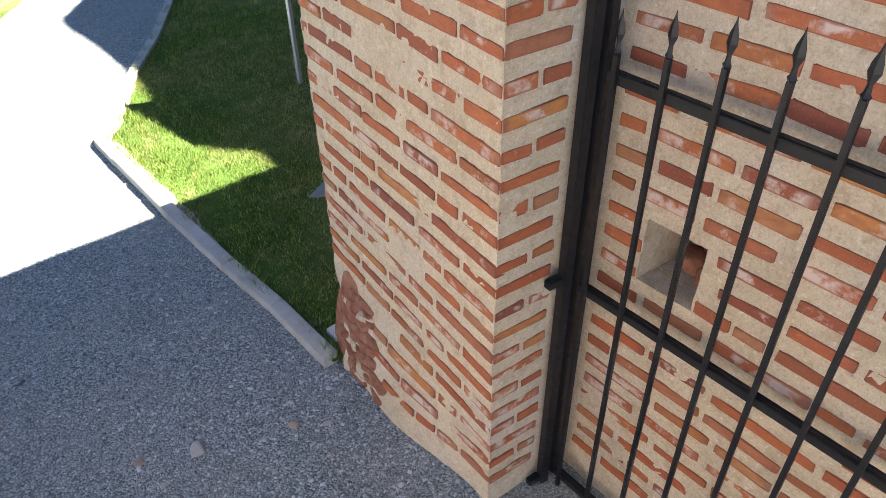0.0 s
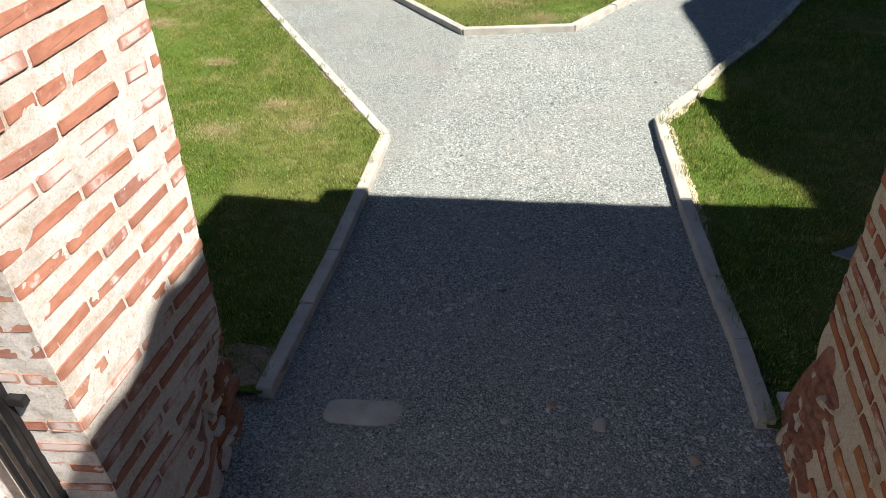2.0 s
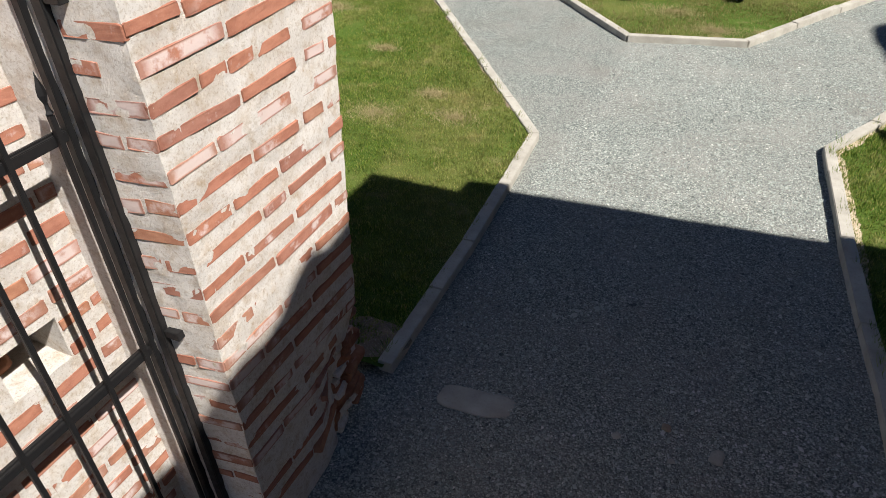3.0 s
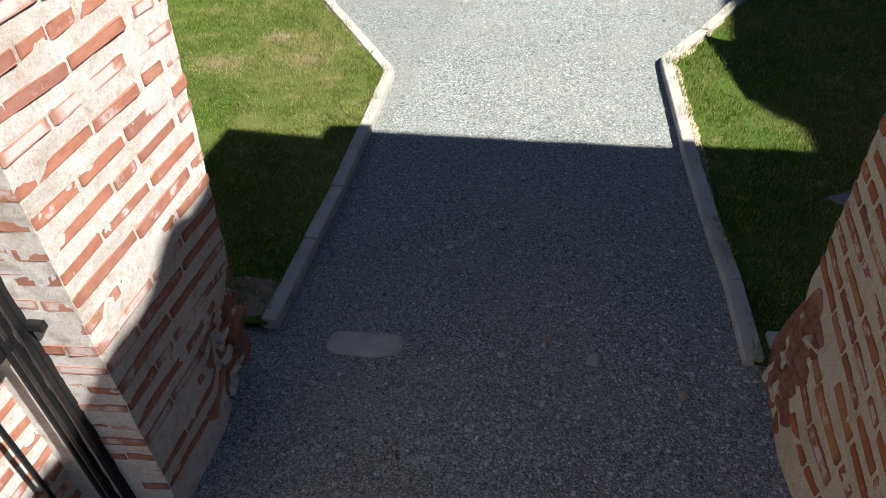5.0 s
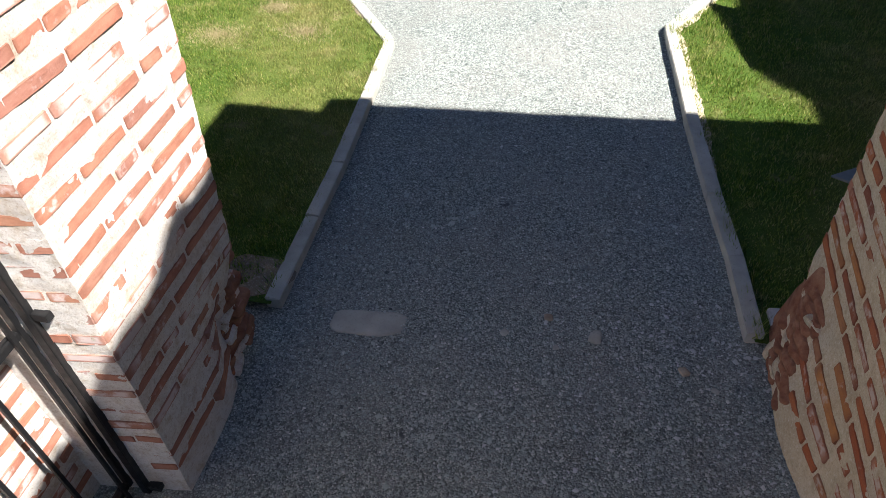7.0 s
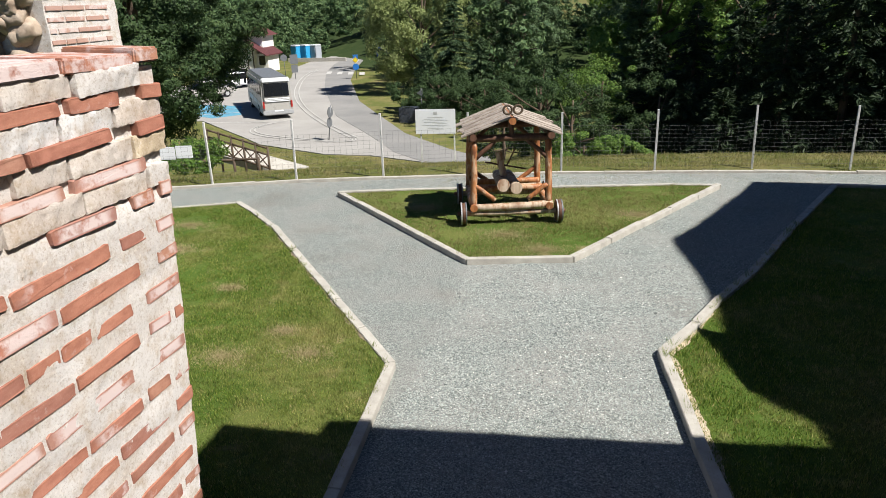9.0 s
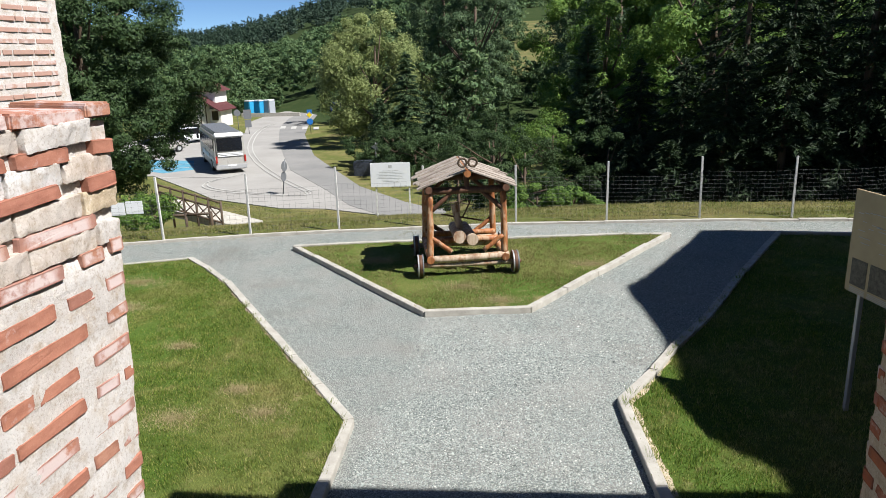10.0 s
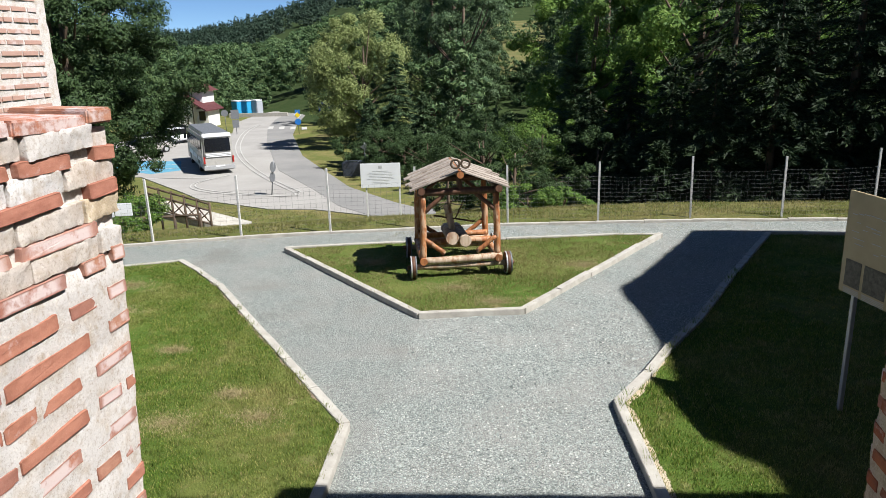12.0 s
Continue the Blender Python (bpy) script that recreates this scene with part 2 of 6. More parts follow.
M_NEEDLE_BLUE = blade_material("pine_needle", ((0.0, (0.034, 0.066, 0.034)), (0.6, (0.068, 0.118, 0.052)), (1.0, (0.118, 0.172, 0.074))), 0.12)
M_FOREST = blade_material("forest_leaf", ((0.0, (0.038, 0.080, 0.034)), (0.6, (0.076, 0.138, 0.054)), (1.0, (0.132, 0.190, 0.072))), 0.18)
# conifer green shifted to blue: the haze of distance is in the colour
M_FAR_HAZED = blade_material("hazed_far_conifer", ((0.0, (0.016, 0.036, 0.023)), (0.6, (0.030, 0.060, 0.036)), (1.0, (0.044, 0.072, 0.048))), 0.1)


def wood_material(name, a, b, dark, rough=0.75, peel=None):
    k = Mat(name, rough, spec=0.3)
    at = k.shifted(k.coord("Object"), k.chance(), 11)
    g = k.noise(k.stretched(at, 26, 26, 2.0), 1.0, 5, 0.6)
    s = k.noise(at, 3.0, 4, 0.6)
    c = k.ramp(g, (0.3, a), (0.65, b))
    c = k.mix(k.span(s, 0.5, 0.68, 0, 0.8), c, dark)
    if peel:
        c = k.mix(k.span(k.noise(k.stretched(at, 9, 9, 3.5), 1.0, 5, 0.65), 0.52, 0.60, 0, 0.85), c, peel)
    k.colour(c)
    k.relief(g, 0.5, 0.006)
    return k.m


M_LOG = wood_material("varnished_log", (0.17, 0.055, 0.022), (0.40, 0.17, 0.065), (0.07, 0.03, 0.02), 0.5, (0.46, 0.31, 0.20))
M_LOG_PALE = wood_material("weathered_log", (0.34, 0.25, 0.17), (0.50, 0.41, 0.31), (0.16, 0.09, 0.055), 0.75, (0.24, 0.12, 0.06))
M_LOG_DARK = wood_material("stained_beam", (0.075, 0.036, 0.022), (0.13, 0.065, 0.04), (0.04, 0.022, 0.015), 0.6)
M_PLANK = wood_material("grey_roof_board", (0.22, 0.185, 0.155), (0.40, 0.35, 0.30), (0.12, 0.09, 0.07))
M_RAIL_WOOD = wood_material("brown_rail", (0.06, 0.04, 0.028), (0.10, 0.07, 0.045), (0.04, 0.025, 0.018))
M_BARK = wood_material("bark", (0.07, 0.05, 0.035), (0.14, 0.10, 0.07), (0.04, 0.03, 0.022))


def plain_material(name, c, rough=0.5, metal=0.0, vary=0.15, scale=8.0):
    k = Mat(name, rough, metal)
    n = k.noise(k.coord("Object"), scale, 4, 0.6)
    k.colour(k.mix(k.span(n, 0.35, 0.7), c, tuple(v * (1 - vary) for v in c)))
    k.rough(k.span(n, 0.3, 0.7, max(0.05, rough - 0.08), min(1, rough + 0.12)))
    return k.m


M_IRON = plain_material("black_painted_iron", (0.010, 0.010, 0.011), 0.48, 0.0, 0.3, 30)
M_POST = plain_material("galvanised_post", (0.62, 0.62, 0.60), 0.5, 0.0, 0.2, 12)
M_WIRE = plain_material("galvanised_wire", (0.11, 0.115, 0.115), 0.8, 0.0)
M_BOARD = plain_material("beige_info_panel", (0.42, 0.34, 0.20), 0.6, 0.0, 0.12, 4)
M_WHITE = plain_material("white_painted_sheet", (0.72, 0.74, 0.76), 0.5, 0.0, 0.08, 3)
M_PRINT = plain_material("grey_print", (0.46, 0.47, 0.47), 0.6)
M_PRINT_DARK = plain_material("dark_print", (0.12, 0.11, 0.085), 0.6, 0.0, 0.6, 26)
M_SIGN_BACK = plain_material("dull_sign_back", (0.16, 0.17, 0.18), 0.5, 0.2)
M_PALE_METAL = plain_material("grey_metal", (0.42, 0.43, 0.44), 0.4, 0.3)
M_BUS = plain_material("silver_coach_paint", (0.37, 0.36, 0.335), 0.3, 0.1, 0.08, 2)
M_GLASS = plain_material("dark_tinted_glass", (0.01, 0.011, 0.013), 0.08)
M_RUBBER = plain_material("black_rubber", (0.02, 0.02, 0.02), 0.8)
M_RED_LAMP = plain_material("red_lamp", (0.35, 0.02, 0.015), 0.3)
M_CAR_DARK = plain_material("dark_car_paint", (0.05, 0.06, 0.08), 0.25)
M_BLUE_CAR = plain_material("blue_car_paint", (0.03, 0.07, 0.25), 0.25)
M_CABIN = plain_material("blue_plastic", (0.03, 0.30, 0.55), 0.5)
M_CABIN_GREY = plain_material("grey_plastic", (0.33, 0.36, 0.40), 0.5)
M_WALL_WHITE = plain_material("white_render", (0.72, 0.70, 0.66), 0.9, 0, 0.1, 1)
M_ROOF_RED = plain_material("dark_red_roof_tile", (0.095, 0.028, 0.03), 0.8, 0, 0.3, 3)
M_ROOF_HUT = plain_material("red_roof_sheet", (0.33, 0.08, 0.06), 0.7, 0, 0.2, 2)
M_SIGN_BLUE = plain_material("blue_sign", (0.02, 0.16, 0.50), 0.5)
M_SIGN_YELLOW = plain_material("yellow_sign", (0.75, 0.55, 0.02), 0.5)
M_PAINT = plain_material("white_road_paint", (0.46, 0.455, 0.43), 0.8, 0, 0.25, 6)
M_PAINT_BLUE = plain_material("blue_road_paint", (0.10, 0.30, 0.42), 0.8, 0, 0.3, 4)


def road_material(name, a, b):
    k = Mat(name, 0.92, spec=0.25)
    p = k.place()
    big = k.noise(p, 0.35, 5, 0.6)
    f = k.noise(p, 40, 3, 0.7)
    c = k.ramp(big, (0.3, a), (0.7, b))
    c = k.mix(k.span(f, 0.45, 0.75, 0, 0.35), c, tuple(0.6 * v for v in a))
    k.colour(c)
    k.relief(f, 0.4, 0.006)
    return k.m


M_ROAD_PALE = road_material("worn_asphalt", (0.27, 0.26, 0.245), (0.34, 0.33, 0.31))
M_ROAD = road_material("asphalt", (0.19, 0.19, 0.185), (0.25, 0.245, 0.235))


# ---- helpers for meshes ----
rng = np.random.default_rng(7)


def mesh_of(name, verts, faces, material, smooth=False):
    """A mesh from arrays; faces all with the same number of corners, or a list of tuples."""
    me = bpy.data.meshes.new(name)
    if isinstance(faces, np.ndarray):
        n, k = faces.shape
        me.vertices.add(len(verts))
        me.vertices.foreach_set("co", np.asarray(verts, np.float32).ravel())
        me.loops.add(n * k)
        me.loops.foreach_set("vertex_index", faces.astype(np.int32).ravel())
        me.polygons.add(n)
        me.polygons.foreach_set("loop_start", np.arange(0, n * k, k, dtype=np.int32))
        me.update(calc_edges=True)
    else:
        me.from_pydata([tuple(v) for v in verts], [], faces)
    me.materials.append(material)
    if smooth:
        me.polygons.foreach_set("use_smooth", np.ones(len(me.polygons), bool))
    return me


def part(name, bm, material, parent, label=""):
    """Links a bmesh as one mesh object under a thing or a part."""
    me = bpy.data.meshes.new(name)
    bm.to_mesh(me)
    bm.free()
    me.materials.append(material)
    ob = new(name, me)
    ob.parent = parent
    return tagged(ob, label)


def sub(name, me, parent, m=None, label=""):
    ob = new(name, me)
    ob.parent = parent
    if m is not None:
        ob.matrix_basis = m
    return tagged(ob, label)


def thing(name, label, category, at=(0, 0, 0), turn=0.0, group="", kind=""):
    ob = new(name)
    ob.matrix_basis = pose(*at, 0, 0, turn)
    return tagged(ob, label, category, group, kind)


def box(bm, x0, x1, y0, y1, z0, z1, bevel=0.0, m=None):
    r = bmesh.ops.create_cube(bm, size=1.0)
    bmesh.ops.scale(bm, vec=(x1 - x0, y1 - y0, z1 - z0), verts=r["verts"])
    bmesh.ops.translate(bm, vec=((x0 + x1) / 2, (y0 + y1) / 2, (z0 + z1) / 2), verts=r["verts"])
    vs = r["verts"]
    if bevel:
        es = list({e for v in vs for e in v.link_edges})
        out = bmesh.ops.bevel(bm, geom=es, offset=bevel, segments=2, affect="EDGES", clamp_overlap=True)
        vs = list({v for f in out["faces"] for v in f.verts} | {v for v in vs if v.is_valid})
    if m is not None:
        bmesh.ops.transform(bm, matrix=m, verts=vs)
    return vs


def boxed(x0, x1, y0, y1, z0, z1, bevel=0.0):
    bm = bmesh.new()
    box(bm, x0, x1, y0, y1, z0, z1, bevel)
    return bm


def rod(a, b, ra, rb=None, sides=10, wobble=0.0, cuts=1, seed=0, tilt_end=0.0):
    """A tapered round bar from a to b, a log where it wobbles."""
    a, b = Vector(a), Vector(b)
    rb = ra if rb is None else rb
    turn = (b - a).to_track_quat("Z", "Y").to_matrix().to_4x4()
    bm = bmesh.new()
    rings = []
    r = random.Random(seed)
    for i in range(cuts + 1):
        t = i / cuts
        q = Matrix.Translation(a.lerp(b, t)) @ turn
        rad = ra + (rb - ra) * t
        dx, dy = (r.uniform(-wobble, wobble), r.uniform(-wobble, wobble)) if 0 < i < cuts else (0, 0)
        ring = []
        for s in range(sides):
            an = 2 * math.pi * s / sides
            rr = rad * (1 + r.uniform(-wobble, wobble) * 2)
            ring.append(bm.verts.new(q @ Vector((rr * math.cos(an) + dx, rr * math.sin(an) + dy, tilt_end * math.cos(an) * (1 if i else -1)))))
        rings.append(ring)
    for u, v in zip(rings, rings[1:]):
        for s in range(sides):
            f = bm.faces.new((u[s], u[(s + 1) % sides], v[(s + 1) % sides], v[s]))
            f.smooth = sides > 5
    bm.faces.new(rings[0][::-1])
    bm.faces.new(rings[-1])
    return bm


def smooth_step(t):
    t = np.clip(t, 0, 1)
    return t * t * (3 - 2 * t)


def value_noise(p, scale, seed=0):
    """Smooth noise from -1 to 1 for rows of points."""
    q = np.asarray(p, float) * scale + 100.0 + seed * 7.31
    i = np.floor(q).astype(np.int64)
    f = q - i
    f = f * f * (3 - 2 * f)
    out = np.zeros(len(q))
    for dx in (0, 1):
        for dy in (0, 1):
            for dz in (0, 1):
                h = (i[:, 0] + dx) * 73856093 ^ (i[:, 1] + dy) * 19349663 ^ (i[:, 2] + dz) * 83492791 ^ (seed * 9176 + 1013)
                h = (h * 2654435761) & 0xFFFFFF
                h = ((h >> 12) ^ h * 40503) & 0xFFFF
                w = (f[:, 0] if dx else 1 - f[:, 0]) * (f[:, 1] if dy else 1 - f[:, 1]) * (f[:, 2] if dz else 1 - f[:, 2])
                out += w * (h / 32767.5 - 1)
    return out


# ---- ground ----
FENCE_BENDS = ((-30, 6.0), (-8.6, 12.50), (-6.1, 13.34), (-4.4, 13.77), (-2.6, 14.16), (-0.9, 14.58), (1.0, 14.80), (3.0, 15.04), (4.9, 15.12), (12, 15.40))
FENCE = lambda x: np.interp(x, [p[0] for p in FENCE_BENDS], [p[1] for p in FENCE_BENDS])  # the kerb below the wire fence


def land(x, y):
    """Height of the land: level by the gate, falling to the road, rising to the wooded hills."""
    d = y - FENCE(np.clip(x, -30, 12)) - 0.4
    left = smooth_step((2.0 - x - 0.12 * np.maximum(y - 16, 0)) / 7.0 + 0.15)
    drop = left * 4.6 * np.clip((d - 0.6) / 20.5, 0, 1) ** 1.05 + (1 - left) * 2.4 * smooth_step((d - 1.4) / 4.5)
    drop = np.maximum(drop, 4.6 * smooth_step((y - 30) / 20))
    az = x / np.maximum(y, 1.0)
    k = smooth_step((az + 0.5) / 0.36)
    begin = 118 * (1 - k) + 74 * k
    slope = 0.042 + 0.118 * np.clip((az + 0.5) / 0.29, 0, 1)
    rise = slope * np.maximum(0, y - begin)
    rise += np.maximum(0, x - 22 - 0.15 * np.maximum(y, 0)) * 0.12 * smooth_step(d / 12)
    rise += np.maximum(0, -x - 40 - 0.32 * np.maximum(y, 0)) * 0.10 * smooth_step((y + 40) / 40)
    z = -drop + 110 * (1 - np.exp(-rise / 110)) * 1.0
    return z - 0.045 * (d < 0.2)


xs = np.unique(np.r_[np.linspace(-700, -60, 26), np.linspace(-60, -12, 33), np.linspace(-12, 12, 61), np.linspace(12, 60, 25), np.linspace(60, 700, 26)])
ys = np.unique(np.r_[np.linspace(-300, -10, 14), np.linspace(-10, 13, 20), np.linspace(13, 40, 61), np.linspace(40, 130, 50), np.linspace(130, 1000, 45)])
gx, gy = np.meshgrid(xs, ys)
gp = np.c_[gx.ravel(), gy.ravel(), land(gx.ravel(), gy.ravel())]
far = smooth_step((gp[:, 1] - 16) / 10)
gp[:, 2] += far * 0.06 * value_noise(gp * [1, 1, 0], 0.7, 3) * (1 - smooth_step((gp[:, 1] - 30) / 6)) + smooth_step((gp[:, 1] - 140) / 60) * 2.5 * value_noise(gp * [1, 1, 0], 0.03, 4)
nx = len(xs)
idx = np.arange(len(xs) * len(ys)).reshape(len(ys), nx)
quads = np.stack([idx[:-1, :-1], idx[:-1, 1:], idx[1:, 1:], idx[1:, :-1]], -1).reshape(-1, 4)
ground = new("ground", mesh_of("ground", gp, quads, M_MEADOW, True))
ground.data.materials.append(M_FLOOR_SHADED)
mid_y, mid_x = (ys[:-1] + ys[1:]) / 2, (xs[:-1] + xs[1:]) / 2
# cells below the woods take the turf coloured dark for tree shade
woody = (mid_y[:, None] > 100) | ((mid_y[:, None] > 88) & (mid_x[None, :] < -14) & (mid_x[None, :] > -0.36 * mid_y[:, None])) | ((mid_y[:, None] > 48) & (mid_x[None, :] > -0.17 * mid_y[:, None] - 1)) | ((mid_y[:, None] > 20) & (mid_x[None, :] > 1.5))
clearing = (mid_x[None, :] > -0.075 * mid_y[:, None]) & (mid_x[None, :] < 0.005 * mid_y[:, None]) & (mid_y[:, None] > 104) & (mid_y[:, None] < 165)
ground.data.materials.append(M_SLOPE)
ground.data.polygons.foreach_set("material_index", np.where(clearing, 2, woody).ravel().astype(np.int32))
tagged(ground, "dry green meadow falling to the road below", "ground", kind="structure")


def inside(poly, x, y):
    """Which of the points lie in a polygon."""
    hit = np.zeros(len(x), bool)
    for (ax, ay), (bx, by) in zip(poly, poly[1:] + poly[:1]):
        cross = ((ay > y) != (by > y)) & (x < (bx - ax) * (y - ay) / (by - ay + 1e-12) + ax)
        hit ^= cross
    return hit


# gravel court, one sheet from the gate passage to the kerb below the fence
us, vs = np.linspace(-14, 12, 175), np.linspace(0, 1, 161)
gu, gv = np.meshgrid(us, vs)
gravel_p = np.c_[gu.ravel(), (-9 + (FENCE(gu) + 9) * gv).ravel(), np.zeros(gu.size)]
gravel_p[:, 2] = 0.010 * value_noise(gravel_p, 1.3, 1) + 0.005 * value_noise(gravel_p, 5, 2)
idx = np.arange(gu.size).reshape(gu.shape)
quads = np.stack([idx[:-1, :-1], idx[:-1, 1:], idx[1:, 1:], idx[1:, :-1]], -1).reshape(-1, 4)
path = new("gravel_path", mesh_of("gravel_path", gravel_p, quads, M_GRAVEL, True))
tagged(path, "grey crushed gravel path laid between kerbs", "path", kind="structure")

# corners of the kerb lines
LEFT_KERB = [(-1.765, 2.68), (-1.795, 3.50), (-1.815, 4.14), (-1.87, 5.05), (-1.955, 6.11), (-3.615, 8.25), (-5.15, 10.22), (-5.95, 11.055), (-6.50, 11.55), (-7.66, 11.06), (-12.5, 9.1)]
RIGHT_KERB = [(1.176, 2.975), (1.10, 3.63), (0.988, 4.265), (0.844, 5.28), (0.714, 6.33), (0.66, 6.80), (1.06, 7.53), (1.415, 8.28), (1.908, 9.175), (2.92, 11.39), (4.145, 13.92), (5.48, 13.87), (11.0, 14.1)]
ISLAND = [(-1.775, 9.12), (-0.33, 9.42), (2.168, 13.72), (1.35, 13.69), (-0.79, 13.26), (-3.55, 12.81), (-4.88, 12.41)]
FAR_KERB = [(-13.5, float(FENCE(-13.5)))] + [p for p in FENCE_BENDS[1:-1]] + [(11.5, float(FENCE(11.5)))]


def chips_on(name, n, spread, label, size=1.0, material=M_CHIPS):
    """Loose gravel: small broken stones lying on the bed."""
    x, y = spread(n)
    keep = ~inside(LEFT_KERB + [(-12.5, 2.6)], x, y) & ~inside(RIGHT_KERB + [(11.0, 3.1)], x, y) & ~inside(ISLAND, x, y) & (y < FENCE(x) - 0.1)
    keep &= (x > -1.72) & ((x < 1.42) | (y > 3.3) | ((y < 1.55) & (x < 1.85)))
    x, y = x[keep], y[keep]
    n = len(x)
    s = rng.gamma(3.0, 0.0013, n) + 0.003
    s[rng.random(n) < 0.010] *= 1.8
    s *= size
    base = np.array([(1, 0, -0.3), (0.1, 0.9, -0.3), (-0.95, 0.1, -0.3), (-0.1, -0.9, -0.3), (0.05, 0.05, 0.65)])
    tris = np.array([(0, 1, 4), (1, 2, 4), (2, 3, 4), (3, 0, 4)])
    v = base[None] + rng.normal(0, 0.22, (n, 5, 3))
    an = rng.uniform(0, 6.283, n)
    c, t = np.cos(an)[:, None], np.sin(an)[:, None]
    v = np.stack([v[..., 0] * c - v[..., 1] * t, v[..., 0] * t + v[..., 1] * c, v[..., 2] * 0.8], -1) * s[:, None, None]
    z = 0.010 * value_noise(np.c_[x, y, 0 * x], 1.3, 1) + 0.005 * value_noise(np.c_[x, y, 0 * x], 5, 2)
    v += np.stack([x, y, z + 0.25 * s], -1)[:, None]
    f = (tris[None] + 5 * np.arange(n)[:, None, None]).reshape(-1, 3)
    ob = new(name, mesh_of(name, v.reshape(-1, 3), f, material))
    return tagged(ob, label, "gravel", kind="stuff")


def near_spread(n):
    y = 0.6 + 11.4 * rng.random(n) ** 1.35
    half = 1.75 + 0.85 * np.maximum(0, y - 6.0)
    return -0.25 + half * rng.uniform(-1, 1, n), y


chips_on("loose_gravel", 135000, near_spread, "loose grey and white gravel chips on the path")
chips_on("loose_gravel", 90000, lambda n: (rng.uniform(-7.5, 4.5, n), rng.uniform(7.5, 14.5, n)), "loose grey gravel chips on the open court")


chips_on("white_pebbles", 700, lambda n: (1.35 - np.abs(rng.normal(0, 0.75, n)), rng.uniform(1.2, 3.3, n)), "white pebbles scattered by the foot of the pier", 1.55, M_SLAB)


# ---- kerbs ----
def kerb_mesh():
    bm = bmesh.new()
    box(bm, 0, 1, -0.024, 0.080, -0.16, 0.086, 0.006)
    me = bpy.data.meshes.new("kerb_stone")
    bm.to_mesh(me)
    bm.free()
    me.materials.append(M_KERB)
    return me


KERB = kerb_mesh()


def kerb_line(pts, label, closed=False, lift=0.0, side=1):
    line = tagged(new("kerb"), label, "kerb", kind="structure")
    r = random.Random(len(pts) * 13 + int(pts[0][0] * 100))
    loop = pts + pts[:1] if closed else pts
    for (ax, ay), (bx, by) in zip(loop, loop[1:]):
        length = math.hypot(bx - ax, by - ay)
        n = max(1, round(length / 1.0))
        for i in range(n):
            s = length / n
            t = i / n
            stone = sub("kerb_stone", KERB, line)
            x, y = ax + (bx - ax) * t, ay + (by - ay) * t
            m = pose(x, y, lift + r.uniform(-0.006, 0.004), r.uniform(-0.8, 0.8), r.uniform(-0.5, 0.5), math.degrees(math.atan2(by - ay, bx - ax)) + r.uniform(-0.4, 0.4))
            stone.matrix_basis = m @ Matrix.Diagonal((s - 0.003, side, 1, 1))
    return line


kerb_line(LEFT_KERB, "pale concrete kerb along the sunny lawn")
kerb_line(RIGHT_KERB, "pale concrete kerb beside the shaded lawn", side=-1)
kerb_line(ISLAND, "pale concrete kerb round the cart's grass island", True)
kerb_line(FAR_KERB, "low concrete kerb below the wire fence", lift=-0.035)


# ---- lawns ----
def lawn(name, poly, label, height=0.062):
    """A raised sheet of turf filling a polygon."""
    x0, x1 = min(p[0] for p in poly), max(p[0] for p in poly)
    y0, y1 = min(p[1] for p in poly), max(p[1] for p in poly)
    bm = bmesh.new()
    f = bm.faces.new([bm.verts.new((x, y, height)) for x, y in poly])
    if f.normal.z < 0 or f.calc_area() and (f.normal_update() or f.normal.z < 0):
        bmesh.ops.reverse_faces(bm, faces=[f])
    bmesh.ops.triangulate(bm, faces=bm.faces[:])
    ob = part(name, bm, M_TURF, None, label)
    return tagged(ob, label, "lawn", kind="structure")


BARE = [(-2.90, 6.16, 0.24), (-3.75, 5.95, 0.36), (-6.18, 8.97, 0.34), (-6.66, 10.12, 0.36), (-3.38, 6.62, 0.16), (-4.6, 7.7, 0.16), (-0.75, 9.7, 0.35), (-1.4, 10.3, 0.4), (0.6, 11.6, 0.45), (-3.0, 11.6, 0.35)]


